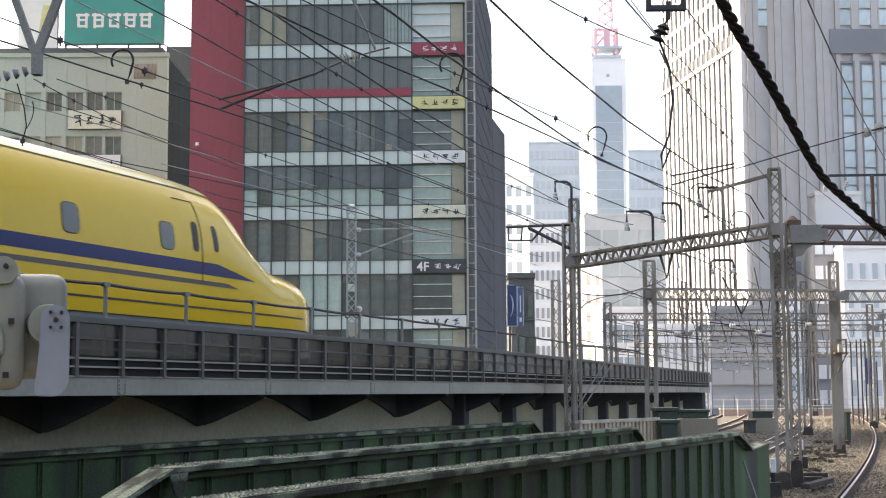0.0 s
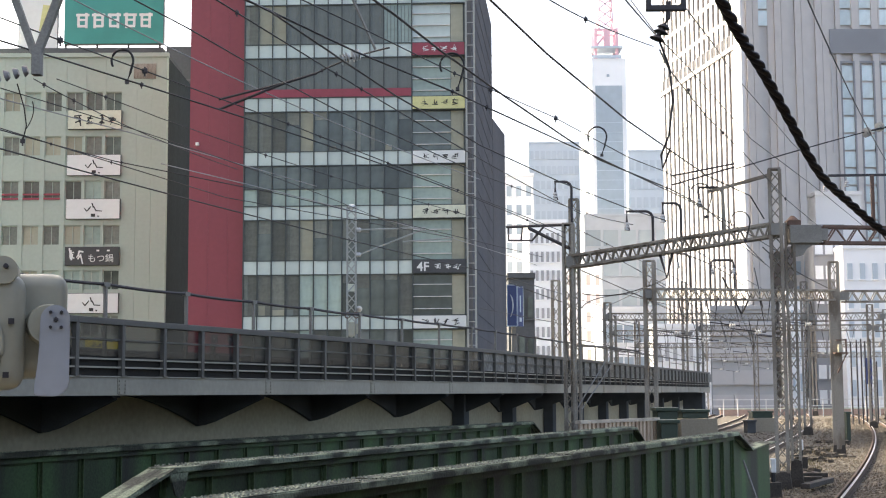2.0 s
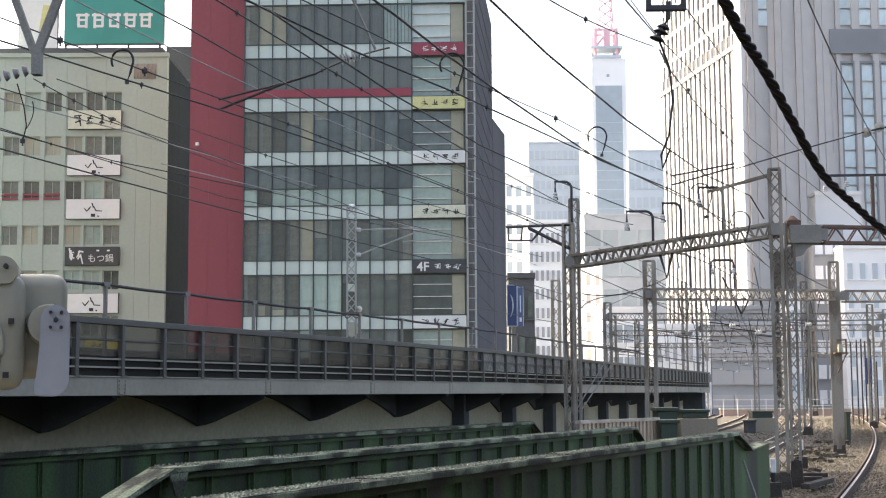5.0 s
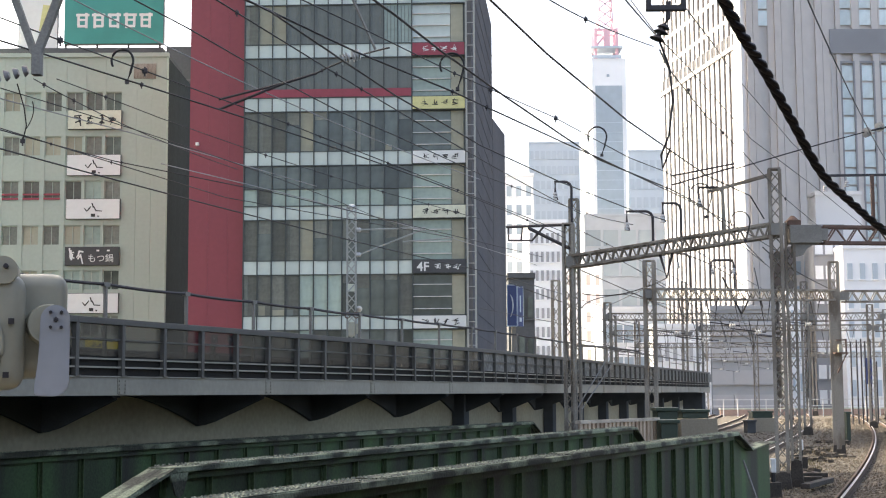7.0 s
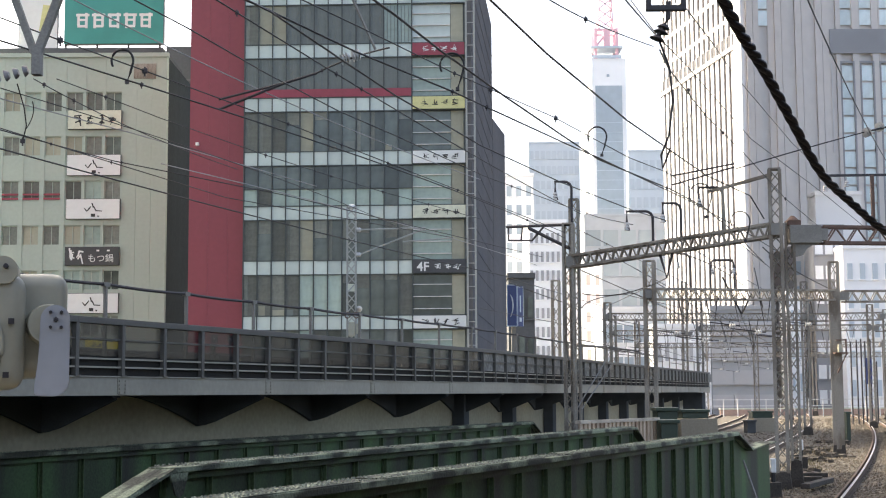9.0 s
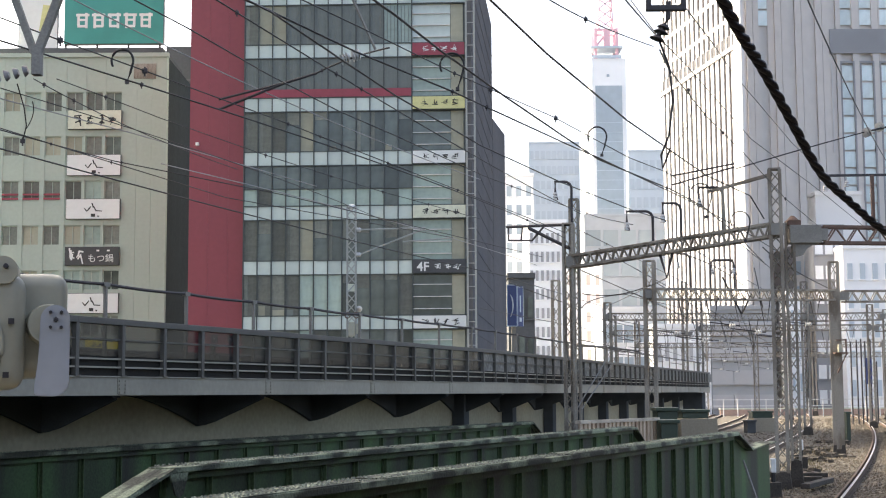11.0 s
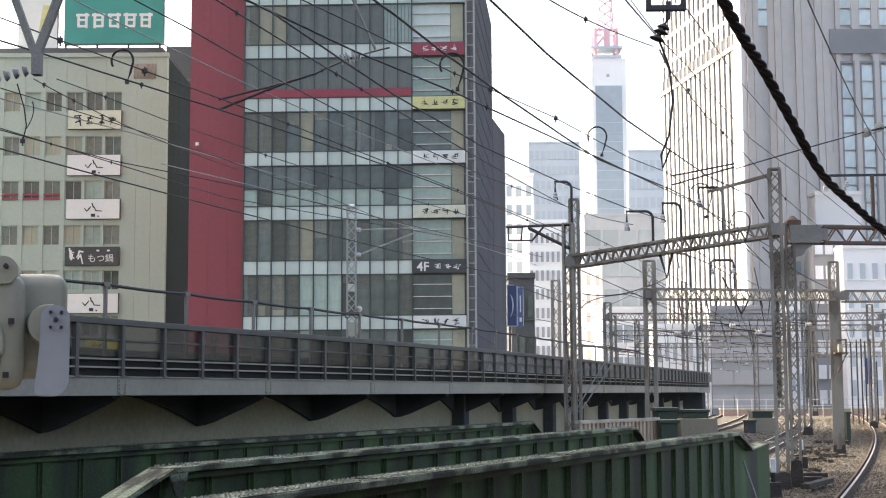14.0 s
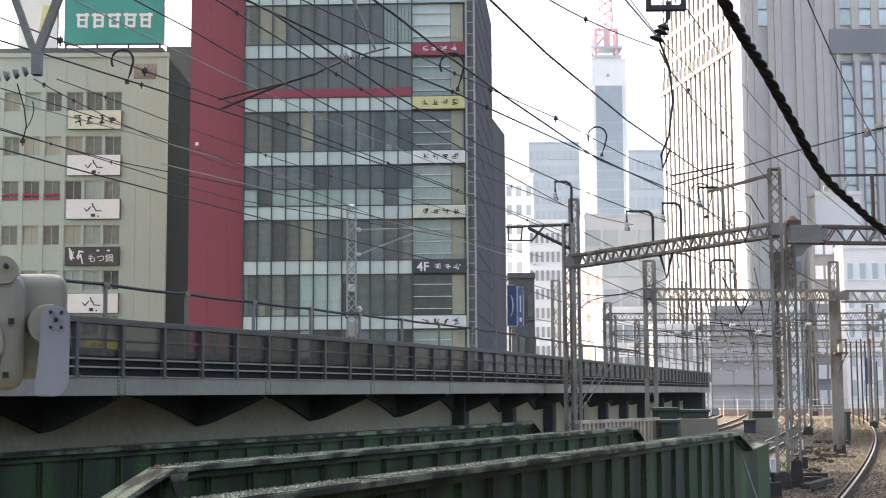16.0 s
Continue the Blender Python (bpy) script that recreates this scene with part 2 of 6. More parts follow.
def footprint(bm, pts, z0, z1):
    a = [bm.verts.new((x, y, z0)) for x, y in pts]
    b = [bm.verts.new((x, y, z1)) for x, y in pts]
    bm.faces.new(a[::-1])
    bm.faces.new(b)
    for i in range(len(a)):
        j = (i + 1) % len(a)
        bm.faces.new((a[i], a[j], b[j], b[i]))
    return bm


def smooth(ob):
    for p in ob.data.polygons:
        p.use_smooth = True
    return ob


# ---- ground, ballast and tracks ----
ground = tagged(part("ground", boxes((-3000, 3000, -1500, 4000, -6.5, -6.0)), M["asphalt"]), "grey asphalt streets below the raised railway", "ground", kind="structure")


def track_x(y, off=0.0):
    return -2.824 + 0.37305 * y - 0.000435 * y * y + off


def ribbon(bm, o0, o1, z0, z1, ys):
    rows = [[bm.verts.new((track_x(y, o), y, z)) for o, z in ((o0, z1), (o1, z1), (o1, z0), (o0, z0))] for y in ys]
    for a, b in zip(rows, rows[1:]):
        for k in range(4):
            bm.faces.new((a[k], a[(k + 1) % 4], b[(k + 1) % 4], b[k]))
    bm.faces.new(rows[0])
    bm.faces.new(rows[-1])
    return bm


YS = [3 + 3 * i for i in range(70)]
bed = bmesh.new()
ribbon(bed, -3.6, 60, -6, -0.19, YS)
ribbon(bed, -20, -3.6, -6, -0.19, [y for y in YS if y > 40])
tagged(part("ballast_bed", bed, M["ballast"]), "brown-grey ballast bed under the curving tracks", "ballast", kind="structure")
tagged(part("railway_embankment", boxes((-1.5, 60, -30, 2.9, -6, -0.2)), M["concrete"]), "concrete railway embankment behind the bridge", "embankment", kind="structure")


def track(off, y0, y1, n):
    t = thing("railway_track", pose(0, 0, 0), "curving railway track with worn rails on concrete sleepers", "track", "railway tracks", "structure")
    ys = [y0 + (y1 - y0) * i / n for i in range(n + 1)]
    for o in (0.0, 1.13):
        bm = bmesh.new()
        ribbon(bm, off + o - 0.042, off + o + 0.042, -0.04, 0.0, ys)
        ribbon(bm, off + o - 0.014, off + o + 0.014, -0.16, -0.04, ys)
        ribbon(bm, off + o - 0.07, off + o + 0.07, -0.18, -0.16, ys)
        r = part("rail", bm, M["rail"], t)
        bm = bmesh.new()
        ribbon(bm, off + o - 0.036, off + o + 0.036, 0.0, 0.004, ys)
        part("running_surface", bm, M["railtop"], r, "bright worn running surface")
    me = None
    y = y0
    while y < min(y1, y0 + 110):
        if me is None:
            first = part("sleeper", boxes((-1.0, 1.0, -0.11, 0.11, -0.2, -0.11), bevel=0.015), M["sleeper"], t)
            me, s = first.data, first
        else:
            s = piece("sleeper", me, t)
        s.location = (track_x(y, off + 0.565), y, -0.065)
        s.rotation_euler = (0, 0, -math.atan(0.37305 - 0.00087 * y))
        y += 0.62
    return t


main = track(0.0, 22, 200, 60)
bm = bmesh.new()
gy = [22 + 2 * i for i in range(50)]
ribbon(bm, -0.19, -0.12, -0.05, -0.005, gy)
ribbon(bm, -0.17, -0.14, -0.18, -0.05, gy)
part("guard_rail", bm, M["rail"], main, "rusty guard rail beside the running rail")
track(-5.9, 40, 200, 60)
track(-12.0, 60, 205, 50)
track(-15.8, 70, 205, 50)
track(4.3, 40, 200, 60)


# ---- raised bridge with green plate girders ----
def girder(x0, y0, y1, z_top, depth, slope_start, slope_end, label, end=(1.3, -0.62, 1.6, -0.6)):
    """A riveted plate girder along y, in a frame turned along the bridge."""
    L = y1 - y0
    t = thing("plate_girder", pose(x0, y0, z_top, 0, 0, -math.degrees(math.atan(0.432))) , label, "bridge girder", "bridge girders", "")
    L *= math.hypot(1, 0.432)
    s0, s1 = (1.1 if slope_start else 0.0), (end[0] if slope_end else 0.0)
    z1, s2, z2 = end[1:] if slope_end else (0, 0, 0)
    bm = bmesh.new()
    out = [(-s0 * 2.6, -depth), (-s0 * 2.6, -0.9 if s0 else 0), (0, 0), (L, 0), (L + s1, z1), (L + s1 + s2, z2), (L + s1 + s2, -depth)]
    out = [o for i, o in enumerate(out) if i == 0 or o != out[i - 1]]
    prism(bm, out, -0.01, 0.01)
    bmesh.ops.rotate(bm, verts=bm.verts, cent=(0, 0, 0), matrix=Matrix.Rotation(radians(90), 3, "Z"))
    part("web", bm, M["green"], t)
    bm = bmesh.new()
    box(bm, -0.2, 0.2, 0, L, -0.055, 0.012, bevel=0.006)
    i = 0
    while i * 3.1 < L - 3:
        a = 0.8 + i * 3.1
        box(bm, -0.19, 0.19, a, a + 1.9 + 0.6 * ((i * 7) % 3), 0.010, 0.026, bevel=0.004)
        i += 1
    if s0:
        bar(bm, (0, 0.02, -0.02), (0, -s0 * 2.6, -0.92), 0.4, 0.04)
        bar(bm, (0.02, -0.35, -0.1), (0.02, -1.25, -0.4), 0.34, 0.03)
        bar(bm, (0, -s0 * 2.6, -0.92), (0, -s0 * 2.6 - 2.6, -2.0), 0.4, 0.04)
    if s1:
        bar(bm, (0, L - 0.02, -0.0), (0, L + s1, z1 - 0.01), 0.4, 0.03)
        bar(bm, (0, L + s1, z1 + 0.01), (0, L + s1 + s2, z2 + 0.01), 0.4, 0.03)
    part("top_flange", bm, M["flange"], t, "weathered pale green top flange")
    bm = bmesh.new()
    box(bm, 0.012, 0.1, 0, L, -0.15, -0.057)
    box(bm, -0.1, -0.012, 0, L, -0.15, -0.057)
    part("flange_angle", bm, M["green"], t)
    if s0:
        bm = prism(bmesh.new(), [(-0.19, -0.06), (0.19, -0.06), (0.17, -0.14), (0.08, -0.33), (0.0, -0.36), (-0.08, -0.33), (-0.17, -0.14)], 0.11, 0.135)
        bmesh.ops.rotate(bm, verts=bm.verts, cent=(0, 0, 0), matrix=Matrix.Rotation(radians(90), 3, "Z"))
        bmesh.ops.translate(bm, verts=bm.verts, vec=(0.32, 0.1, 0))
        part("end_gusset", bm, M["flange"], t)
    me = part("stiffener", boxes((0.011, 0.08, -0.012, 0.012, -depth, -0.035), (0.011, 0.03, -0.06, 0.06, -depth, -0.035)), M["palegreen"], t).data
    n = int(L / 1.02)
    for k in range(1, n + 1):
        piece("stiffener", me, t, 0, k * L / n, 0)
    bm = bmesh.new()
    y, rr = 0.1, random.Random(int(L * 10))
    while y < L:
        for x in (-0.15, -0.06, 0.06, 0.15):
            if rr.random() < (0.12 if (y % 6.2) > 1.6 or abs(x) > 0.1 else 0.75):
                continue
            bmesh.ops.create_cone(bm, cap_ends=True, segments=6, radius1=0.018, radius2=0.008, depth=0.018, matrix=Matrix.Translation((x + rr.uniform(-0.012, 0.012), y + rr.uniform(-0.012, 0.012), 0.03)))
        y += 0.075
    tagged(part("rivets", bm, M["rivet"], t, "rows of pale worn rivet heads"), kind="stuff")
    return t


girder(-3.55, 8.6, 31.4, 1.7, 2.2, False, True, "dark green riveted plate girder with weathered flange", (1.6, -0.42, 2.9, -0.34))
girder(-3.51, 17.69, 36.96, 1.7, 2.2, True, True, "dark green riveted plate girder beside the track")
girder(-9.0, 17.2, 44.05, 1.7, 2.2, False, True, "dark green riveted plate girder next to the viaduct")

# ---- viaduct ----
VIA = pose(-5.49, 21.6, 0, 0, 0, -21.33)
JOINT, STEP = 5.88, 4.86
TURN, BEND, END = 18.0, 0.069, 70.0


def bend(owner):
    """Lets what runs along the viaduct turn slightly beyond the bend."""
    for ob in owner.children:
        y = ob.location.y
        if y > TURN:
            ob.location.x -= BEND * (y - TURN)
            ob.rotation_euler = (0, 0, BEND)
        elif y == 0 and ob.data.users == 1:
            for v in ob.data.vertices:
                if v.co.y > TURN:
                    v.co.x -= BEND * (v.co.y - TURN)


def viaduct():
    v = thing("viaduct", VIA, "grey elevated railway viaduct with steel brackets and fence", "viaduct", kind="structure")
    part("deck", boxes((-11.5, -0.15, -260, TURN, 2.6, 2.88), (-11.5, -0.15, TURN, END, 2.6, 2.88)), M["concrete"], v)
    part("track_slab", boxes((-4.7, -2.2, -260, TURN, 2.88, 3.3), (-9.0, -6.5, -260, TURN, 2.88, 3.3), (-4.7, -2.2, TURN, END, 2.88, 3.3), (-9.0, -6.5, TURN, END, 2.88, 3.3)), M["concrete"], v)
    bm = bmesh.new()
    for c in (-3.42, -7.7):
        for o in (-0.72, 0.72):
            box(bm, c + o - 0.035, c + o + 0.035, -260, TURN, 3.3, 3.45)
            box(bm, c + o - 0.035, c + o + 0.035, TURN, END, 3.3, 3.45)
    part("viaduct_rails", bm, M["rail"], v)
    part("web_wall", boxes((-2.6, -1.58, -60, TURN, -6, 2.6), (-2.6, -1.58, TURN, END, -6, 2.6)), M["webwall"], v, "pale concrete side wall")
    part("far_wall", boxes((-11.2, -10.8, -260, TURN, 2.0, 3.35), (-11.2, -10.8, TURN, END, 2.0, 3.35)), M["parapet"], v)
    pier = part("end_pier", boxes((-11.0, -0.4, -1.6, -0.05, -6, 2.58)), M["bracket"], v)
    pier.location = (0, END, 0)
    b0 = boxes((-0.13, 0.0, 0.004, STEP - 0.004, 2.60, 2.89), (-0.16, 0.02, 0.004, STEP - 0.004, 2.885, 2.905), bevel=0.004)
    o = part("edge_beam", b0, M["parapet"], v)
    o.location = (0, JOINT, 0)
    me = o.data
    for k in range(-4, 13):
        if k:
            piece("edge_beam", me, v, 0, JOINT + k * STEP, 0)
    # cantilever brackets under the deck
    bm = bmesh.new()
    prism(bm, [(-0.1, 2.6), (-0.1, 2.53), (-1.15, 2.09), (-1.4, 2.02), (-1.58, 2.0), (-1.58, 2.6)], -0.03, 0.03)
    box(bm, -1.58, -0.1, -0.12, 0.12, 2.56, 2.598)
    o = part("bracket", bm, M["bracket"], v)
    o.location = (0, JOINT, 0)
    me = o.data
    for k in range(-4, 13):
        if k:
            piece("bracket", me, v, 0, JOINT + k * STEP, 0)
    # dark curved plates back along the wall stand in for each bracket's shade
    bm = bmesh.new()
    arc = [(-2.5 + 2.5 * i / 10, 2.6 - 0.6 * (i / 10) ** 1.5) for i in range(11)] + [(0, 2.6)]
    f1 = [bm.verts.new((-1.575, y, z)) for y, z in arc]
    f2 = [bm.verts.new((-1.50, y, z)) for y, z in arc]
    bm.faces.new(f1)
    bm.faces.new(f2[::-1])
    for i in range(len(arc)):
        j = (i + 1) % len(arc)
        bm.faces.new((f1[i], f2[i], f2[j], f1[j]))
    o = part("gusset", bm, M["bracket"], v)
    o.location = (0, JOINT, 0)
    for k in range(-4, 13):
        if k:
            piece("gusset", o.data, v, 0, JOINT + k * STEP, 0)
    # bolted splice at each joint
    bm = boxes((0.0, 0.012, -0.12, 0.12, 2.62, 2.875))
    for y in (-0.08, 0.08):
        for z in (2.65, 2.71, 2.77, 2.83):
            bmesh.ops.create_cone(bm, cap_ends=True, segments=6, radius1=0.018, radius2=0.018, depth=0.02, matrix=Matrix.Translation((0.018, y, z)) @ Matrix.Rotation(radians(90), 4, "Y"))
    o = part("splice_plate", bm, M["parapet"], v)
    o.location = (0, JOINT, 0)
    me = o.data
    for k in range(-4, 13):
        if k:
            piece("splice_plate", me, v, 0, JOINT + k * STEP, 0)
    # dark pilasters on the wall
    o = part("pilaster", boxes((-1.57, -1.2, -0.25, 0.25, -6, 2.58), bevel=0.03), M["bracket"], v)
    o.location = (0, 20.5, 0)
    for y in (26, 31.8, 36.8, 42, 47, 52, 58, 64):
        piece("pilaster", o.data, v, 0, y, 0)
    bend(v)
    return v


via = viaduct()


def fence():
    f = thing("viaduct_fence", VIA, "dull grey steel fence with louvred lower panels", "fence", kind="")
    P = STEP / 4
    first = part("post", boxes((-0.05, 0.03, -0.04, 0.04, 2.90, 3.79), (-0.09, 0.05, -0.06, 0.06, 2.90, 2.92)), M["fence"], f)
    me_post = first.data
    r0 = part("top_rail", boxes((-0.07, 0.035, 0, P, 3.71, 3.81), bevel=0.008), M["fence"], f)
    me_rail = r0.data
    m0 = part("mid_rail", boxes((-0.03, 0.0, 0.04, P - 0.04, 3.465, 3.49)), M["fence"], f)
    me_mid = m0.data
    s0 = part("slat", boxes((-0.03, 0.01, 0.04, P - 0.04, 0.0, 0.026)), M["parapet"], f)
    me_low = s0.data
    p0 = part("back_panel", boxes((-0.075, -0.06, 0.0, P, 2.9, 3.22)), M["louvre"], f)
    me_pan = p0.data
    q0 = part("screen_panel", boxes((-0.06, -0.05, 0.04, P - 0.04, 3.22, 3.71)), M["screen"], f, "smoky translucent screen panel")
    me_scr = q0.data
    dense = part("screen_panel", boxes((-0.06, -0.05, 0.04, P - 0.04, 3.22, 3.71)), M["dense"], f, "dense grey screen panel")
    dense.location = (0, JOINT + 52 * P, 0)
    k0, k1 = -9, 52
    for k in range(k0, k1):
        y = JOINT + k * P
        for ob, me, nm in ((first, me_post, "post"), (r0, me_rail, "top_rail"), (m0, me_mid, "mid_rail"), (p0, me_pan, "back_panel"), (q0, me_scr, "screen_panel")):
            if nm == "screen_panel" and k > 9:
                me = dense.data
            if k == k0:
                ob.location = (0, y, 0)
            else:
                piece(nm, me, f, 0, y, 0)
        for j, z in enumerate((3.03, 3.16)):
            if k == k0 and j == 0:
                s0.location = (0, y, z)
            else:
                piece("slat", me_low, f, 0, y, z)
    bend(f)
    # conduit carried on taller stanchions behind the fence
    c = thing("conduit_rail", VIA, "dark conduit carried on grey stanchions behind the fence", "conduit")
    bm = boxes((-0.325, -0.275, -0.025, 0.025, 3.05, 4.36), (-0.34, -0.26, -0.075, 0.075, 4.34, 4.41))
    s = part("stanchion", bm, M["steel"], c)
    me = s.data
    for k in range(-2, 28):
        y = 0.97 + 2.43 * k
        if k == -2:
            s.location = (0, y, 0)
        else:
            piece("stanchion", me, c, 0, y, 0)
        pipe = part("conduit", tube(bmesh.new(), curve((-0.3, y, 4.38), (-0.3, y + 2.43, 4.38), 0.02, 6), 0.028), M["dsteel"], c)
    bend(c)


def cable_run(z, r, x, label):
    t = thing("cable_run", VIA, label, "cable", "deck cables")
    for k in range(-3, 14):
        y = k * STEP
        part("length", tube(bmesh.new(), curve((x, y, z), (x, y + STEP, z), 0.03, 6), r), M["steel"], t)
    for k in range(-3, 14):
        part("holder", boxes((x - 0.04, x + 0.04, k * STEP - 0.04, k * STEP + 0.04, 2.88, z - r * 0.5)), M["fence"], t)
    bend(t)


cable_run(3.36, 0.028, -0.5, "grey trackside cable carried on short holders")
cable_run(3.53, 0.02, -0.62, "thin grey trackside cable carried on short holders")
sc = bpy.data.materials.new("smoky_screen")
sc.use_nodes = True
b = sc.node_tree.nodes["Principled BSDF"]
b.inputs["Base Color"].default_value, b.inputs["Roughness"].default_value, b.inputs["Alpha"].default_value = (0.035, 0.035, 0.034, 1), 0.18, 0.6
M["screen"] = sc
# far screens: opaque and a lighter, mottled grey than the near ones
M["dense"] = mat("dense_grey_screen", (0.25, 0.235, 0.21), 0.8, scale=1.2, fine=12, var=0.4, stain=(0.06, 0.057, 0.052), amount=0.75)
fence()


# ---- yellow inspection train ----
TOP = [(0, 0.92), (0.08, 1.16), (0.2, 1.41), (0.6, 1.71), (1.1, 1.85), (1.75, 1.94), (2.5, 2.01), (3.05, 2.07), (3.3, 2.28), (3.8, 2.78), (4.2, 3.13), (4.6, 3.40), (5.0, 3.53), (5.7, 3.62), (7.6, 3.65), (28, 3.65)]
WIDE = [(0, 0.35), (0.08, 0.52), (0.25, 0.70), (0.9, 1.05), (1.8, 1.42), (2.6, 1.58), (3.6, 1.64), (5.6, 1.68), (8, 1.69), (28, 1.69)]


def lerp(tab, d):
    for (a, u), (b, v) in zip(tab, tab[1:]):
        if d <= b:
            k = (d - a) / (b - a)
            return u + (v - u) * k
    return tab[-1][1]


def soft(tab, d):
    return sum(lerp(tab, max(0, d + e)) for e in ((-0.08, 0, 0.08) if d > 0.3 else (0,))) / (3 if d > 0.3 else 1)


BILL = [(0, 0.92), (0.08, 1.16), (0.2, 1.41), (0.6, 1.70), (1.1, 1.84), (1.75, 1.92), (2.6, 1.97), (3.6, 2.10), (4.6, 2.7), (5.6, 3.32), (6.6, 3.58), (7.6, 3.65), (28, 3.65)]


def hull(d, z):
    """Half width of the car body at height z, d metres behind the tip: the broad bill, or the narrow canopy above it."""
    w = soft(WIDE, d)
    zc = min(1.55, 0.55 * soft(BILL, d))
    if z <= zc:
        return w * (1 - 0.05 * ((zc - z) / zc) ** 2)
    out = 0.0
    for top, n, wide in ((soft(BILL, d), 2.6, 1.0), (soft(TOP, d), lerp([(0, 2.2), (1.5, 1.5), (2.2, 1.25), (3.5, 1.25), (5.5, 2.2), (7, 2.6), (99, 2.6)], d), lerp([(0, 1), (1.4, 0.8), (2.4, 0.85), (5.5, 1.0), (99, 1)], d))):
        if z < top:
            k = (z - zc) / (top - zc)
            out = max(out, wide * w * (1 - k ** n) ** (1 / n))
    return out


def train():
    t = thing("inspection_train", pose(0, 0, 0), "glossy yellow high-speed inspection train with blue band", "train")
    ds = [0, 0.03, 0.06, 0.1, 0.16, 0.25, 0.4, 0.6, 0.9] + [1.2 + 0.125 * i for i in range(64)] + [9.5 + i for i in range(18)]

    def loft(z0, top, off=0.0, n=12, side=None, d0=0.0, d1=99.0, close=True, taper=0.0):
        bm = bmesh.new()
        rings = []
        for d in ds:
            if d < d0 or d > d1:
                continue
            zt = soft(TOP, d)
            zhi = min(top, zt) if top else zt
            prof = []
            for i in range(n + 1):
                k = i / n
                z = z0 + (zhi - z0) * (1 - (1 - k) ** 2 if not top else k)
                if taper:
                    z = z0 + (z - z0) * min(1, (d - d0 + 0.02) / taper)
                prof.append((hull(d, z) + off, z + (off if not top else 0)))
            if side:
                ring = [(side * x, -d, z) for x, z in prof]
            else:
                ring = [(x, -d, z) for x, z in prof] + [(-x, -d, z) for x, z in prof[::-1]][(0 if top else 1):]
            rings.append([bm.verts.new(p) for p in ring])
        for a, b in zip(rings, rings[1:]):
            for k in range(len(a) - 1):
                bm.faces.new((a[k], a[k + 1], b[k + 1], b[k]))
        if close:
            bm.faces.new(rings[0])
            bm.faces.new(rings[-1])
        return bm

    smooth(part("body", loft(0.62, None, n=24), M["yellow"], t))
    # roof strip in the paler yellow that imitates sky shine
    smooth(part("roof", loft(3.30, None, 0.008, n=8, d0=5.0), M["cream"], t, "yellow roof painted pale for sky shine"))
    smooth(part("skirt", loft(0.18, 0.62, -0.03, n=4), M["skirt"], t, "dark grey skirt"))
    for s in (1, -1):
        smooth(part("blue_band", loft(1.55, 1.80, 0.006, n=3, side=s, d0=4.7, close=False, taper=1.6), M["blue"], t, "dark blue band along the side"))
        smooth(part("thin_band", loft(1.34, 1.43, 0.006, n=2, side=s, d0=5.4, close=False, taper=0.5), M["brown"], t, "thin dark band below the blue one"))
        smooth(part("sill_line", loft(0.86, 0.90, 0.008, n=1, side=s, d0=2.0, close=False), M["black"], t))
        smooth(part("gutter", loft(3.28, 3.315, 0.012, n=1, side=s, d0=4.8, close=False), M["seam"], t, "dark gutter line under the roof"))

    def window(name, d, w, z0, z1, s, m):
        bm, n = bmesh.new(), 5
        for off in (0.014,):
            ring = []
            pts = []
            for k in range(20):
                a = k * math.tau / 20
                c, q = math.cos(a), math.sin(a)
                pts.append((d + w / 2 * math.copysign(abs(c) ** 0.45, c), (z0 + z1) / 2 + (z1 - z0) / 2 * math.copysign(abs(q) ** 0.45, q)))
            zm, rings = (z0 + z1) / 2, []
            for q in (1.0, 0.66, 0.33):
                rings.append([bm.verts.new((s * (hull(d + (dd - d) * q, zm + (z - zm) * q) + off), -(d + (dd - d) * q), zm + (z - zm) * q)) for dd, z in pts])
            for u, v in zip(rings, rings[1:]):
                for k in range(20):
                    bm.faces.new((u[k], u[(k + 1) % 20], v[(k + 1) % 20], v[k]))
            bm.faces.new(rings[-1])
        g = part(name, bm, m, t)
        bm = bmesh.new()
        tube(bm, [(s * (hull(dd, z) + 0.004), -dd, z) for dd, z in pts + pts[:1]], 0.013, 4)
        part("seal", bm, M["seam"], g)

    for s in (1, -1):
        for d in (11.2, 8.15, 14.3, 17.4, 20.5, 23.6):
            window("window", d, 0.48, 1.94, 2.47, s, M["trainglass"])
        window("door_window", 7.1, 0.2, 2.0, 2.58, s, M["black"])
        window("cab_window", 6.3, 0.16, 2.06, 2.58, s, M["black"])
        bm = bmesh.new()
        tube(bm, [(s * (hull(7.62 - 0.75 * min(1, i / 3), 3.02) + 0.002) if i < 4 else s * (hull(6.87, 3.02 - 0.1 * (i - 3)) + 0.002), -(7.62 - 0.75 * min(1, i / 3)), 3.02 if i < 4 else 3.02 - 0.1 * (i - 3)) for i in range(20)], 0.014, 4)
        part("door_seam", bm, M["seam"], t)
        bm = bmesh.new()
        bmesh.ops.create_uvsphere(bm, u_segments=10, v_segments=6, radius=0.12, matrix=Matrix.Translation((s * 1.35, -2.3, 1.0)) @ Matrix.Diagonal((0.6, 1.6, 0.5, 1)))
        part("side_cowl", bm, M["cream"], t)
    # windscreen wraps over the canopy
    bm = bmesh.new()
    rows = []
    for i in range(9):
        d = 3.2 + 0.16 * i
        zt = soft(TOP, d)
        row = []
        for k in range(-6, 7):
            z = zt - 0.52 * (abs(k) / 6) ** 2 * (zt - 1.4) * 0.55
            row.append(bm.verts.new(((1 if k > 0 else -1) * (hull(d, z) if k else 0), -d, z + 0.012)))
        rows.append(row)
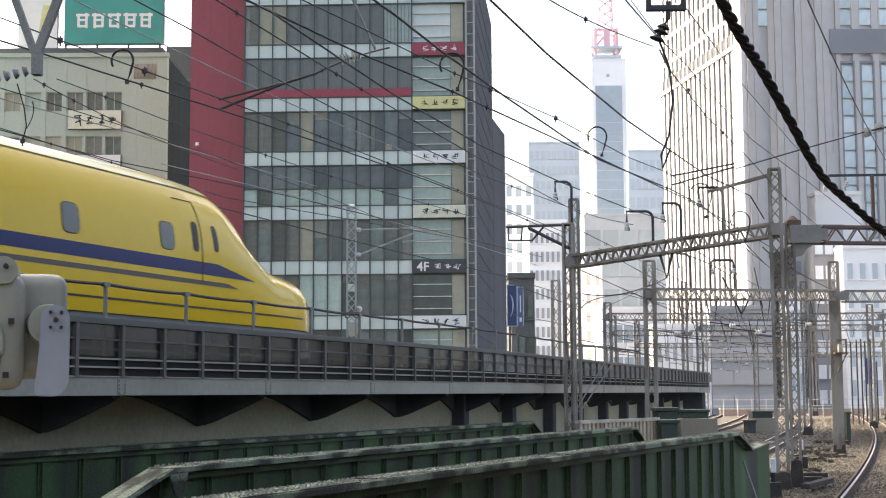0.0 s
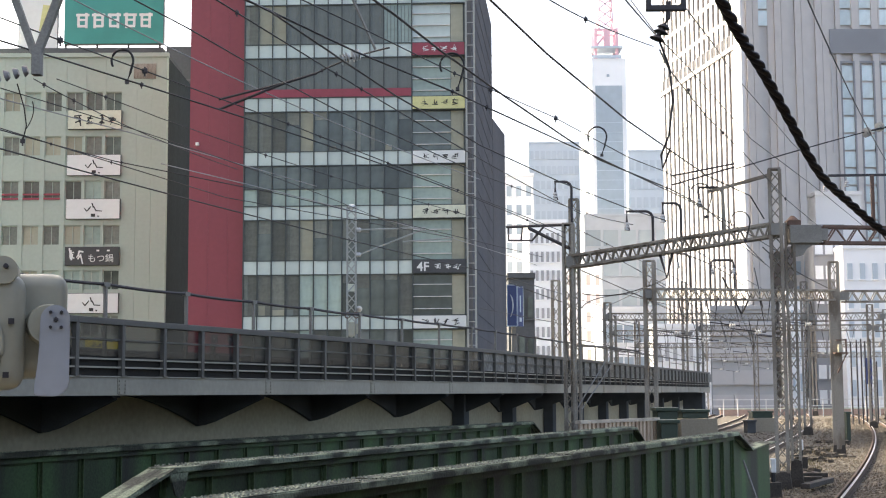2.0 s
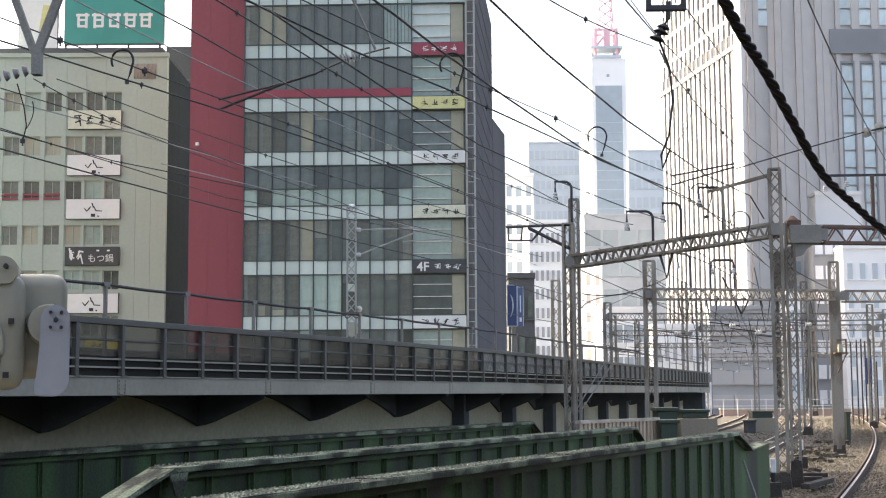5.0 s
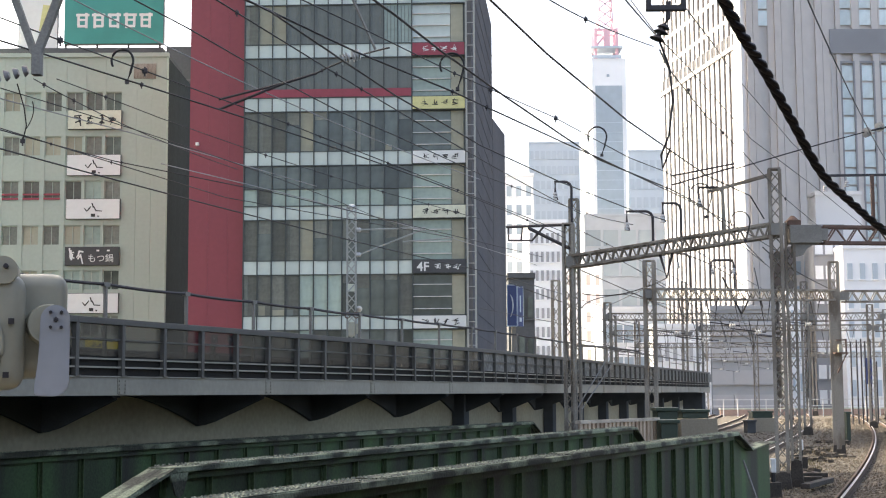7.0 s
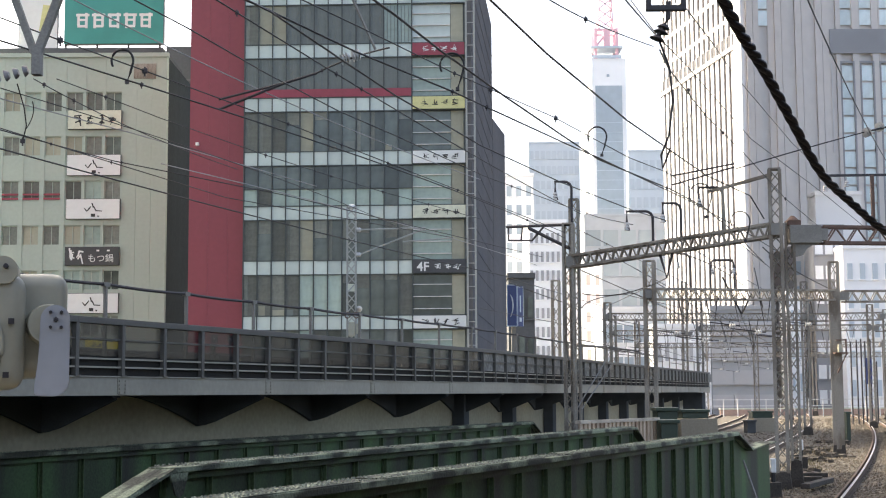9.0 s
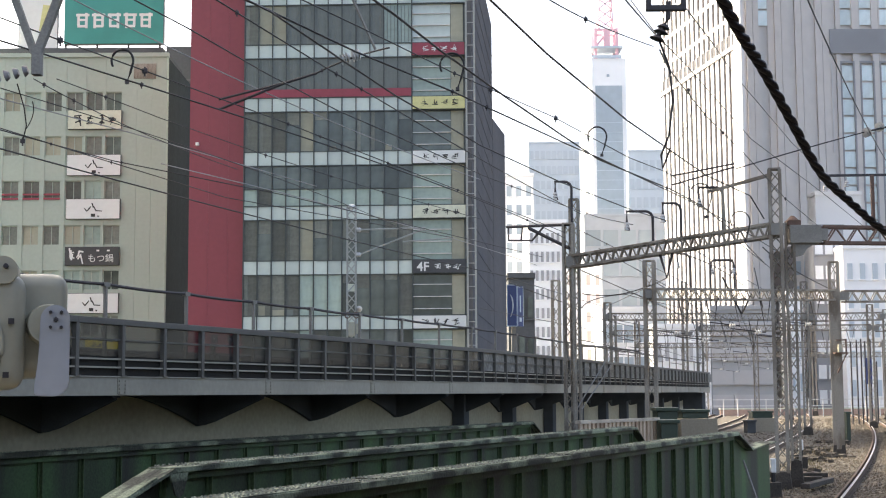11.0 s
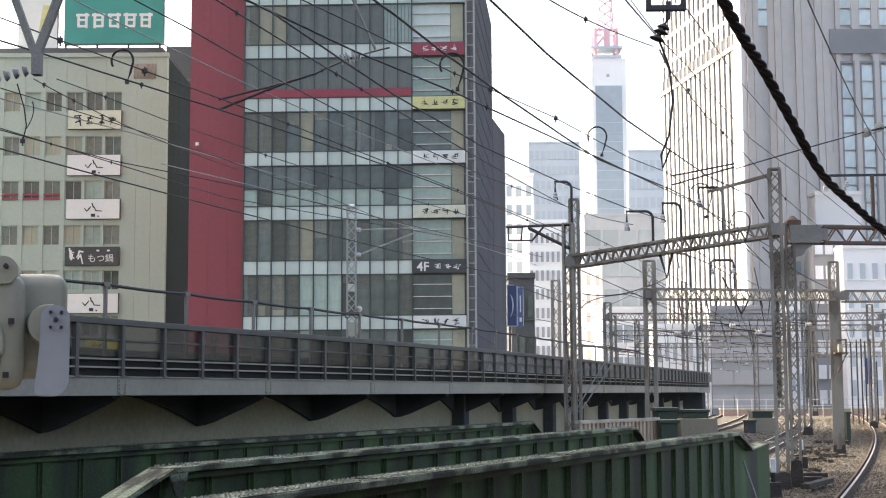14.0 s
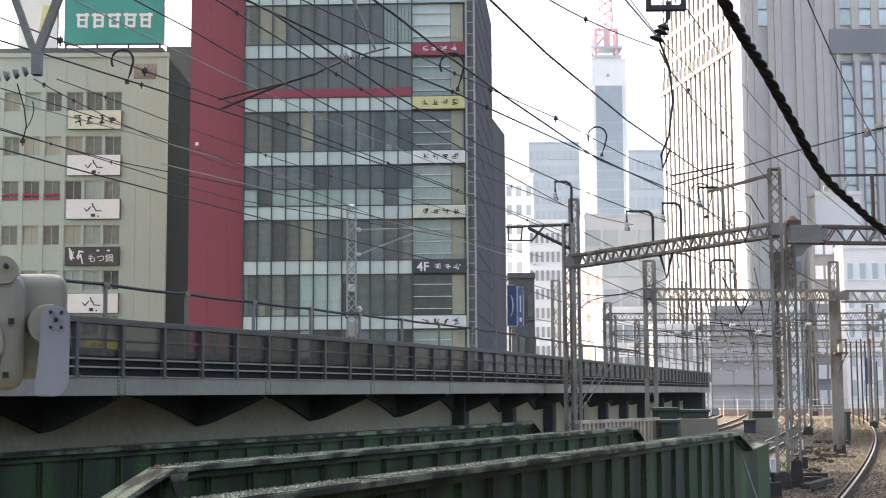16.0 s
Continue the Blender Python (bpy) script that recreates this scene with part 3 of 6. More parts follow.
    for a, b in zip(rows, rows[1:]):
        for k in range(12):
            bm.faces.new((a[k], a[k + 1], b[k + 1], b[k]))
    smooth(part("windscreen", bm, M["trainglass"], t, "sloping dark windscreen"))
    for y in (-4.2, -6.7, -20.5, -23):
        bm = bmesh.new()
        for x in (-0.72, 0.72):
            bmesh.ops.create_cone(bm, cap_ends=True, segments=20, radius1=0.43, radius2=0.43, depth=0.12, matrix=Matrix.Translation((x, y, 0.43)) @ Matrix.Rotation(radians(90), 4, "Y"))
        box(bm, -0.72, 0.72, y - 0.07, y + 0.07, 0.36, 0.50)
        part("wheelset", bm, M["dsteel"], t)
    return t


TRAIN = train()



# ---- buildings behind the viaduct ----
def sign(parent_pose, name, w, h, face, label, marks=(), ink="ink", depth=0.18, text=None):
    """A flat box sign; its face looks along -y, and x, z run from its lower left corner."""
    s = thing(name, parent_pose, label, "sign", "facade signs")
    part("casing", boxes((0, w, 0, depth, 0, h), bevel=0.015), M["sash"], s)
    part("face", boxes((0.03, w - 0.03, -0.012, 0.01, 0.03, h - 0.03)), M[face], s)
    for i, (x, z, ww, hh, *turn) in enumerate(marks):
        bm = boxes((-ww / 2, ww / 2, -0.008, 0.004, -hh / 2, hh / 2))
        bmesh.ops.rotate(bm, verts=bm.verts, cent=(0, 0, 0), matrix=Matrix.Rotation(radians(turn[0] if turn else 0), 3, "Y"))
        o = part("stroke", bm, M[ink], s)
        o.location = (x, -0.014 - 0.0012 * i, z)
    if text:
        cu = bpy.data.curves.new("letters", "FONT")
        cu.body, cu.size, cu.extrude, cu.offset = text, h * 0.95, 0.01, 0.012
        tmp = bpy.data.objects.new("letters", cu)
        me = bpy.data.meshes.new_from_object(tmp)
        bpy.data.objects.remove(tmp)
        me.materials.append(M[ink])
        o = new("letters", me)
        o.parent, o.location, o.rotation_euler = s, (0.25, -0.02, h * 0.17), (radians(90), 0, 0)
    return s


def lettering(parent, text, size, x, z, m):
    cu = bpy.data.curves.new("letters", "FONT")
    cu.body, cu.size, cu.extrude = text, size, 0.01
    tmp = bpy.data.objects.new("letters", cu)
    me = bpy.data.meshes.new_from_object(tmp)
    bpy.data.objects.remove(tmp)
    me.materials.append(m)
    o = new("letters", me)
    o.parent, o.location, o.rotation_euler = parent, (x, -0.02, z), (radians(90), 0, 0)


def strokes(seed, x0, x1, zc, h, n, w=0.06):
    """Bars of the size and weight of unreadable writing."""
    r = random.Random(seed)
    out = []
    for i in range(n):
        x = x0 + (i + 0.5) * (x1 - x0) / n
        for _ in range(6):
            if r.random() < 0.5:
                out.append((x + r.uniform(-0.1, 0.1), zc + r.uniform(-0.35, 0.35) * h, (x1 - x0) / n * r.uniform(0.3, 0.7), w * r.uniform(0.4, 0.9), r.uniform(-25, 25)))
            else:
                out.append((x + r.uniform(-0.12, 0.12), zc + r.uniform(-0.2, 0.2) * h, w * r.uniform(0.4, 0.9), h * r.uniform(0.3, 0.85), r.uniform(-35, 35)))
    return out


def glass_building():
    m = pose(-12.42, 87.3, -6, 0, 0, -2.3)
    b = thing("glass_office_building", m, "glazed grey office building with pale spandrel rows", "building")
    Z = [16.85 + 3.42 * i - 0.88 for i in range(-4, 7)]
    H, W, BAY = 44.0, 14.2, 0.878
    bm = bmesh.new()
    footprint(bm, [(0, 0.35), (14.0, 0.35), (14.0, 3.0), (14.0, 16), (0, 16)], 0, H)
    part("wall", bm, M["dclad"], b)
    bm = bmesh.new()
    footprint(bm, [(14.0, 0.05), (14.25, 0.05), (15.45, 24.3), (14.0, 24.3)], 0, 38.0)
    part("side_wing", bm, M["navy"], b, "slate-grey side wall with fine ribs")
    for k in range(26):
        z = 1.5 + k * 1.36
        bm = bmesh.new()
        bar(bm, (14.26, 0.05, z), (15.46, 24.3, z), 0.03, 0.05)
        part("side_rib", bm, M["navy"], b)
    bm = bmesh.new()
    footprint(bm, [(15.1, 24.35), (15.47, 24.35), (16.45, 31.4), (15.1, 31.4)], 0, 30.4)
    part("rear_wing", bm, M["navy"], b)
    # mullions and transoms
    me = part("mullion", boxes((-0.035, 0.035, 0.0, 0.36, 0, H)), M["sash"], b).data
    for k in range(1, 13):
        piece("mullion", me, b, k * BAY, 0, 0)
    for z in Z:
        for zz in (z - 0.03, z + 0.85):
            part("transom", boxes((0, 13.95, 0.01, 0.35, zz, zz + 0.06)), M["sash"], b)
    panes = {}

    def pane(kind, x0, x1, z0, z1, y=0.12):
        key = (kind, round(x1 - x0, 2), round(z1 - z0, 2))
        if key not in panes:
            o = part("pane", boxes((0, x1 - x0, 0, 0.02, 0, z1 - z0)), M[kind], b)
            o.location = (x0, y, z0)
            panes[key] = o.data
            return
        piece("pane", panes[key], b, x0, y + 0.012 * math.sin(7 * x0 + 3 * z0), z0)

    rb = random.Random(12)

    def drawn(x0, x1, z0, z1):
        """A half-drawn blind, a side curtain or a low cupboard seen through the glass."""
        k = rb.random()
        if k < 0.3:
            d = rb.choice((0.3, 0.5, 0.8, 1.1))
            pane(rb.choice(("dclad", "curtain", "curtain")), x0 + 0.03, x1 - 0.03, z1 - d, z1, 0.1)
        elif k < 0.5:
            pane(rb.choice(("curtain", "blind", "dclad")), x0 + 0.05, x1 - 0.05 - rb.choice((0.0, 0.3)), z0, z0 + rb.choice((0.35, 0.6)), 0.1)
        elif k < 0.8:
            pane("curtain", x0 + 0.02, x0 + 0.25, z0, z1, 0.1)

    K = {"d": "dglass", "c": "curtain", "p": "pale", "b": "blind", "x": "dclad"}
    rows = ["dddddddddddd", "dcdcddddddcd", "ddcdpdddddcd", "ccccpppddddc", "cdccbddddddc", "dddddddddddd", "cccdbddddddd", "xxxxxxxxxxxx", "cbbxxxxxxxpp", "dddddddddddd", "xxxxxxxxxxxx"]
    for i, z in enumerate(Z):
        for k in range(12):
            pane("spandrel", k * BAY + 0.035, (k + 1) * BAY - 0.035, z + 0.03, z + 0.85, 0.06)
        kinds = rows[i]
        top = z + 3.42 - 0.03
        for k in range(12):
            if i == 5:
                pane({1: "curtain", 10: "dglass"}.get(k, "pale"), k * BAY + 0.035, (k + 1) * BAY - 0.035, z + 0.91, z + 1.93)
                pane(K[kinds[k]], k * BAY + 0.035, (k + 1) * BAY - 0.035, z + 1.99, top, 0.16)
            else:
                pane(K[kinds[k]], k * BAY + 0.035, (k + 1) * BAY - 0.035, z + 0.91, top)
                if kinds[k] in "dc":
                    drawn(k * BAY + 0.035, (k + 1) * BAY - 0.035, z + 0.91, top)
        if i == 5:
            part("transom", boxes((0, 10.5, 0.01, 0.35, z + 1.93, z + 1.99)), M["sash"], b)
        # stair column beside the sign boards
        pane("spandrel" if i > 7 else ("pale" if i % 3 else "dglass"), 10.57, 12.95, z + 0.9, top, 0.22)
        pane("blind", 12.98, 13.75, z + 0.9, top, 0.2)
        for q in range(3):
            part("louvre_bar", boxes((10.55, 12.96, 0.1, 0.2, z + 1.25 + q * 0.75, z + 1.30 + q * 0.75)), M["fin"], b)
        part("stair_pane", boxes((10.57, 13.9, 0.18, 0.2, z, z + 0.85)), M["spandrel"], b)
    part("red_strip", boxes((0, 10.5, -0.02, 0.05, 27.15, 27.65)), M["signred"], b, "dull red strip")
    rib = part("cladding_rib", boxes((-0.02, 0.02, 0.07, 0.13, 0.95, 3.3)), M["dclad"], b)
    rib.location = (0.22, 0, Z[7])
    for row, k0 in ((7, 1), (8, 12), (10, 0)):
        for k in range(k0, 47):
            piece("cladding_rib", rib.data, b, 0.22 + 0.2195 * k, 0, Z[row])
    # corner posts with rungs
    for x in (13.95, 14.45):
        part("corner_post", boxes((x - 0.06, x + 0.06, -0.25, -0.19, 0, H)), M["cornerpaint"], b)
    me = part("rung", boxes((13.95, 14.45, -0.24, -0.2, 0, 0.05)), M["cornerpaint"], b).data
    for k in range(1, 60):
        piece("rung", me, b, 0, 0, k * 0.72)
    for i, (face, ink, lab) in {3: ("white", "ink", "white shop sign with dark writing"), 4: ("signblack", "white", "black shop sign with white lettering"), 5: ("signcream", "ink", "cream shop sign with dark mark"), 6: ("white", "ink", "white shop sign with brushed dark writing"), 7: ("signyel", "ink", "pale yellow shop sign with dark writing"), 8: ("signred", "white", "crimson shop sign with white writing")}.items():
        mk = strokes(i, 1.2 if i == 4 else 0.5, 3.0, 0.43, 0.42, 4 if i != 4 else 4)
        sign(m @ pose(10.56, -0.14, Z[i] + 0.02), "shop_sign", 3.32, 0.84, face, lab, mk if i != 4 else strokes(4, 1.35, 3.0, 0.43, 0.4, 3), ink, 0.14, "4F" if i == 4 else None)


glass_building()
rw = thing("red_slab_building", pose(-16.02, 88.4, -6, 0, 0, -2.3), "tall dark red windowless slab wall", "building")
for k in range(3):
    part("red_panel", boxes((k * 1.243, k * 1.243 + 1.237, 0, 3, 0, 44)), M["redwall"], rw)
part("lamp", boxes((0.42, 0.62, -0.25, 0.0, 24.3, 24.5), bevel=0.03), M["white"], rw)


def beige_building():
    m = pose(-36.0, 100, -6)
    b = thing("beige_office_building", m, "beige tiled office building with narrow windows", "building")
    W = 16.2
    top = 32.9
    rows = [z for z in (13.28 + 6 + 3.22 * k for k in range(-5, 5)) if z < 31.4]
    cols = [(36 + v[0], 36 + v[1]) for v in ((-27.02, -25.81), (-25.61, -24.40), (-24.20, -23.03), (-28.51, -27.34), (-30.00, -28.83), (-31.49, -30.32))]
    cols += [(a - 4.45, c - 4.45) for a, c in cols[3:]]
    part("wall", boxes((0, W, 0.35, 9.5, 0, top)), M["beige"], b)
    # separate sheet on the right side, darker and bluer than the beige
    part("side_wall", boxes((W, W + 0.03, 0.5, 9.5, 0, top)), M["sidedark"], b, "dark blue-grey side wall")
    part("rounded_corner", tube(bmesh.new(), [(W - 0.32, 0.37, 0), (W - 0.32, 0.37, top)], 0.36, 20), M["beige"], b)
    # front skin between the openings
    xs = sorted(cols)
    edge = 0.0
    for a, c in xs:
        part("pier_panel", boxes((edge, a, 0, 0.35, 0, top)), M["beige"], b)
        edge = c
    for k in range(3):
        w = (W - edge) / 3
        part("pier_panel", boxes((edge + k * w + (0.012 if k else 0), edge + (k + 1) * w, 0, 0.35, 0, top)), M["beige"], b)
    r = random.Random(4)
    z = 0.0
    for zr in rows + [top + 1.4]:
        for a, c in xs:
            if zr - z > 0.1:
                part("apron_panel", boxes((a, c, 0.03, 0.35, z, min(zr, top))), M["beige"], b)
        z = zr + 1.42
    for zr in rows:
        if zr > top - 1.5:
            continue
        for j, (a, c) in enumerate(cols):
            kind = ("dglass" if r.random() < 0.7 else "curtain") if j == 2 else r.choice(["curtain", "curtain", "curtain", "pale", "blind"])
            if j in (3, 4, 5) and r.random() < 0.35:
                kind = "blind"
            p = part("window", boxes((a, c, 0.2, 0.23, zr, zr + 1.42)), M[kind], b)
            part("window_frame", boxes((a, c, 0.14, 0.2, zr, zr + 0.06), (a, c, 0.14, 0.2, zr + 1.36, zr + 1.42), (a, a + 0.06, 0.14, 0.2, zr + 0.06, zr + 1.36), (c - 0.06, c, 0.14, 0.2, zr + 0.06, zr + 1.36), ((a + c) / 2 - 0.025, (a + c) / 2 + 0.025, 0.15, 0.2, zr + 0.06, zr + 1.36)), M["beige"], p)
    part("parapet", boxes((-0.1, W + 0.1, -0.12, 0.3, top, top + 0.3)), M["beige"], b)
    part("penthouse", boxes((3, W - 0.6, 1.2, 9, top, top + 1.0)), M["bdark"], b)
    for a, c in cols[3:]:
        for z in (rows[6] + 0.05, rows[6] + 0.36):
            part("red_trim", boxes((a, c, -0.05, 0.0, z, z + 0.13)), M["signred"], b, "thin red strip across a window")
    part("vent", boxes((W - 2.4, W - 0.8, -0.06, 0.02, top - 1.6, top - 0.5)), M["mast"], b)
    x0, x1 = -26.85, -22.99
    for z0, z1, face, lab, n, ink in ((21.60, 23.00, "signcream", "cream restaurant sign with brushed dark writing", 4, "ink"), (18.24, 19.76, "white", "white restaurant sign with a brushed mark", 2, "ink"), (15.11, 16.57, "white", "white restaurant sign with a brushed mark", 2, "ink"), (11.80, 13.13, "signblack", "black restaurant sign with white writing", 5, "white"), (8.39, 9.83, "white", "greyish white restaurant sign", 2, "ink")):
        h = z1 - z0
        brush = ((1.42, 0.66, 0.07, 0.3, -40), (1.66, 0.74, 0.08, 0.42, 38), (1.92, 0.98, 0.09, 0.34, -18), (2.08, 0.74, 0.08, 0.4, -28), (2.38, 0.58, 0.42, 0.07, 4), (1.95, 0.27, 0.3, 0.22, 0), (2.32, 0.2, 0.12, 0.1, 20))
        marks = brush if n == 2 else strokes(int(z0 * 10), 0.4, x1 - x0 - 0.3, h / 2, h * 0.7, n, 0.12)
        if face == "signblack":
            marks = strokes(6, 0.15, 1.4, h / 2, h * 0.85, 2, 0.16) + [(2.35, 1.05, 0.2, 0.12), (3.1, 1.05, 0.2, 0.12)]
        rs = sign(pose(x0, 99.78, z0), "restaurant_sign", x1 - x0, h, face, lab, marks, ink, 0.2)
        if face == "signblack":
            lettering(rs, "もつ鍋", 0.62, 1.62, 0.28, M["white"])
    sign(pose(-25.28, 99.7, 5.80), "awning_sign", 2.5, 0.75, "lampyel", "yellow shop sign low on the beige building", strokes(77, 0.4, 1.6, 0.36, 0.3, 3, 0.08), "ink", 0.25)
    s = sign(pose(-27.66, 101.3, 28.2), "rooftop_billboard", -20.37 - -27.66, 5.0, "signteal", "teal rooftop billboard with pale blocks of writing", (), "white", 0.5)
    for k in range(5):
        for q, (dx, dz, w, h) in enumerate(((0, 0.42, 0.98, 0.2), (-0.27, 0, 0.2, 1.15), (0.3, 0.05, 0.19, 0.95), (0.05, -0.42, 0.65, 0.19), (0.0, 0.05, 0.7, 0.16))):
            o = part("stroke", boxes((-w / 2, w / 2, -0.02, 0.004, -h / 2, h / 2), bevel=0.01), M["white"], s)
            o.location = (1.35 + k * 1.16 + dx * (1 if k % 2 else -1), -0.014 - 0.004 * q, 1.75 + dz)
    p = thing("billboard_frame", pose(-27.66, 101.6, 26.9), "grey steel legs behind the rooftop billboard", "frame")
    for k in range(4):
        part("leg", boxes((k * 2.3, k * 2.3 + 0.12, 0, 0.12, 0, 4.5)), M["dsteel"], p)
    sign(pose(-31.08, 101.5, 27.2), "rooftop_poster", 2.9, 5.0, "white", "white rooftop poster with blue and yellow patches", ((1.9, 3.0, 0.5, 2.0, 8),), "signyel", 0.3)


beige_building()
gs = thing("grey_side_building", pose(-22.08, 111, -6), "narrow dark grey wall beside the beige building", "building")
part("wall", boxes((0, 2.2, 0, 8, 0, 36.4)), M["bdark"], gs)
for k in range(10):
    part("floor_band", boxes((0, 2.2, -0.05, 0, 3 + k * 3.4, 3.15 + k * 3.4)), M["navy"], gs)


# ---- towers and far buildings ----
def fin_tower():
    m = pose(39.02, 180, -6, 0, 0, 90 + 9.4)
    b = thing("white_finned_tower", m, "white office tower with slender vertical fins", "building")
    L, H = 33.5, 105
    low, high = 47.52 + 6, 49.80 + 6
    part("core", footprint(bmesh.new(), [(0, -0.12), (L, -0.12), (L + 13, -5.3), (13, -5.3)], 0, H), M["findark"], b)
    part("corner_column", boxes((-0.3, 2.2, -0.12, 0.3, 0, H)), M["fin"], b)
    fin = part("fin", boxes((0, 1.0, -0.12, 0.05, 0, low), bevel=0.02), M["fin"], b)
    fin.location = (2.9, 0, 0)
    up = part("upper_fin", boxes((0, 0.95, -0.12, 0.06, high, H)), M["fin"], b)
    up.location = (2.9, 0, 0)
    for k in range(1, 16):
        piece("fin", fin.data, b, 2.9 + k * 1.93, 0, 0)
        piece("upper_fin", up.data, b, 2.9 + k * 1.93, 0, 0)
    part("band", boxes((2.2, L, -0.12, 0.03, low, high)), M["plantgrey"], b, "grey plant-room band")
    part("band_ledge", boxes((2.2, L, 0.03, 0.3, low, low + 0.5)), M["fin"], b)
    for k in range(16):
        part("band_post", boxes((3.2 + k * 1.93, 3.5 + k * 1.93, 0.03, 0.2, low + 0.5, high)), M["tower"], b)
    for k in range(10):
        part("upper_spandrel", boxes((2.2, L, -0.12, 0.02, high + 2 + k * 3.9, high + 2.5 + k * 3.9)), M["tower"], b)


fin_tower()


def grey_tower():
    m = pose(50.56, 235, -6)
    b = thing("grey_office_tower", m, "pale grey tower with recessed window columns", "building")
    s = 235 / 2500
    W, H = 52, 130
    part("core", boxes((0, W, 0.6, 40, 0, H)), M["tower"], b)
    wins = [(3.29, 4.82), (17.18, 19.09), (20.53, 22.44), (23.87, 25.78), (27.22, 29.13), (37.16, 39.07), (40.6, 42.51)]
    x = 0.0
    n = 0
    for a, c in wins + [(W, W)]:
        while a - x > 0.05:
            w = min(1.15, a - x)
            part("rib_panel", boxes((x + 0.03, x + w - 0.03, 0.0 if n % 3 else 0.3, 0.6, 0, H)), M["tower"], b)
            x += w
            n += 1
        x = c
    me = {}
    pitch = 31.5 * s
    z_ref = 57.95 + 6
    for a, c in wins[1:]:
        for k in range(30):
            z = z_ref - (k + 1) * pitch
            if z < 2:
                break
            key = round(c - a, 2)
            if key not in me:
                o = part("window_pane", boxes((0, c - a, 0.3, 0.4, 0, pitch - 0.35)), M["towerglass"], b)
                o.location = (a, 0, z)
                me[key] = o.data
            else:
                piece("window_pane", me[key], b, a, 0, z)
    z_up = 64.61 + 6
    for a, c in wins:
        for k in range(10):
            key = round(c - a, 2)
            if key not in me:
                o = part("window_pane", boxes((0, c - a, 0.3, 0.4, 0, pitch - 0.35)), M["towerglass"], b)
                o.location = (a, 0, z_up + k * pitch)
                me[key] = o.data
            else:
                piece("window_pane", me[key], b, a, 0, z_up + k * pitch)
    for a, c in wins[1:]:
        part("column_frame", boxes((a - 0.28, a, -0.02, 0.3, 0, z_ref), (c, c + 0.28, -0.02, 0.3, 0, z_ref), (a - 0.28, c + 0.28, -0.02, 0.3, z_ref, z_ref + 0.35)), M["towerdark"], b)
    part("plant_band", boxes((15.21, W, -0.15, 0.0, 59.61 + 6, 63.82 + 6)), M["towerdark"], b, "dark grey plant-room band")
    part("light_strip", boxes((15.36, 15.55, -0.12, 0, 42.65 + 6, z_ref)), M["fin"], b)


grey_tower()


def far_block(x0, x1, y, top, wall, label, glass=None, floors=0, bays=0, glaze=0.6, depth=14, band=None):
    b = thing("office_building", pose(x0, y, -6), label, "building", "far buildings")
    W, H = x1 - x0, top + 6
    part("wall", boxes((0, W, 0.3, depth, 0, H)), M[wall], b)
    part("parapet", boxes((-0.1, W + 0.1, 0.1, depth + 0.1, H, H + 0.5)), M[wall], b)
    if floors:
        f, w = (H - 1) / floors, W / bays
        first = part("window", boxes((0, w * glaze, 0.16, 0.32, 0, f * 0.55)), M[glass], b)
        me = first.data
        sf = part("sill", boxes((-0.1, w * glaze + 0.1, 0.05, 0.3, -0.15, 0)), M[wall], b)
        fm = sf.data
        for i in range(floors):
            for k in range(bays):
                px, pz = k * w + w * (1 - glaze) / 2, 0.8 + i * f
                if i == 0 and k == 0:
                    first.location = sf.location = (px, 0, pz)
                else:
                    piece("window", me, b, px, 0, pz)
                    piece("sill", fm, b, px, 0, pz)
    return b


# most far walls and windows wear the haze-bleached colours
far_block(26.57, 42.22, 430, 79.21, "haze", "distant office tower in haze-paled blue-grey", "hazepane", 18, 9, 0.7, 6)
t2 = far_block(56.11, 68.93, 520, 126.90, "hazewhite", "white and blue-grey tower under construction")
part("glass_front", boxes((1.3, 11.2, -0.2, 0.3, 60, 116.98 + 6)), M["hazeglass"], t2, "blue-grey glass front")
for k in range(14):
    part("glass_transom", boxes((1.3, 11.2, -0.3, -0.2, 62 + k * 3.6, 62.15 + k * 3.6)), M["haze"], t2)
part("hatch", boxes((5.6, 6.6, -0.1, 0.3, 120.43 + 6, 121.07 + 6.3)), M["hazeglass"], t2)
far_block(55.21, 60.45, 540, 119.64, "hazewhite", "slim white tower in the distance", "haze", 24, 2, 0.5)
far_block(63.83, 77.99, 480, 85.18, "haze", "distant block in haze-paled blue-grey", "hazepane", 14, 6, 0.7, 5)
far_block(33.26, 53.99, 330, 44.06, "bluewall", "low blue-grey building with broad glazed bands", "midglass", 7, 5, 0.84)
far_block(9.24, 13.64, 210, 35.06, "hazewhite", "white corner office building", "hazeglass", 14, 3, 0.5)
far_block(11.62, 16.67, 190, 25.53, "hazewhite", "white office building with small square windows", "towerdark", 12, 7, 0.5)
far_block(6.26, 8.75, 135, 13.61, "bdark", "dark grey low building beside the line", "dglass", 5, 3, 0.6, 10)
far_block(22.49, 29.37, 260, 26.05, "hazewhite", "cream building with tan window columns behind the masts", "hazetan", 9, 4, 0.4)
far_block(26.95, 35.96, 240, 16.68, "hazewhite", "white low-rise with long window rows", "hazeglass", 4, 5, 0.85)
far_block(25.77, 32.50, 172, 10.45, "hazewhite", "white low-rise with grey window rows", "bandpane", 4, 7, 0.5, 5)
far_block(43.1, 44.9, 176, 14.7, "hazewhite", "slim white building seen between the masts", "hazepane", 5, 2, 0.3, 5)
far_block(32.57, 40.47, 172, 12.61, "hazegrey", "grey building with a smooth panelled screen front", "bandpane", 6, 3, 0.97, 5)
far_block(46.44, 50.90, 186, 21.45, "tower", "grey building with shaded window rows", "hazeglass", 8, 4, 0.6)
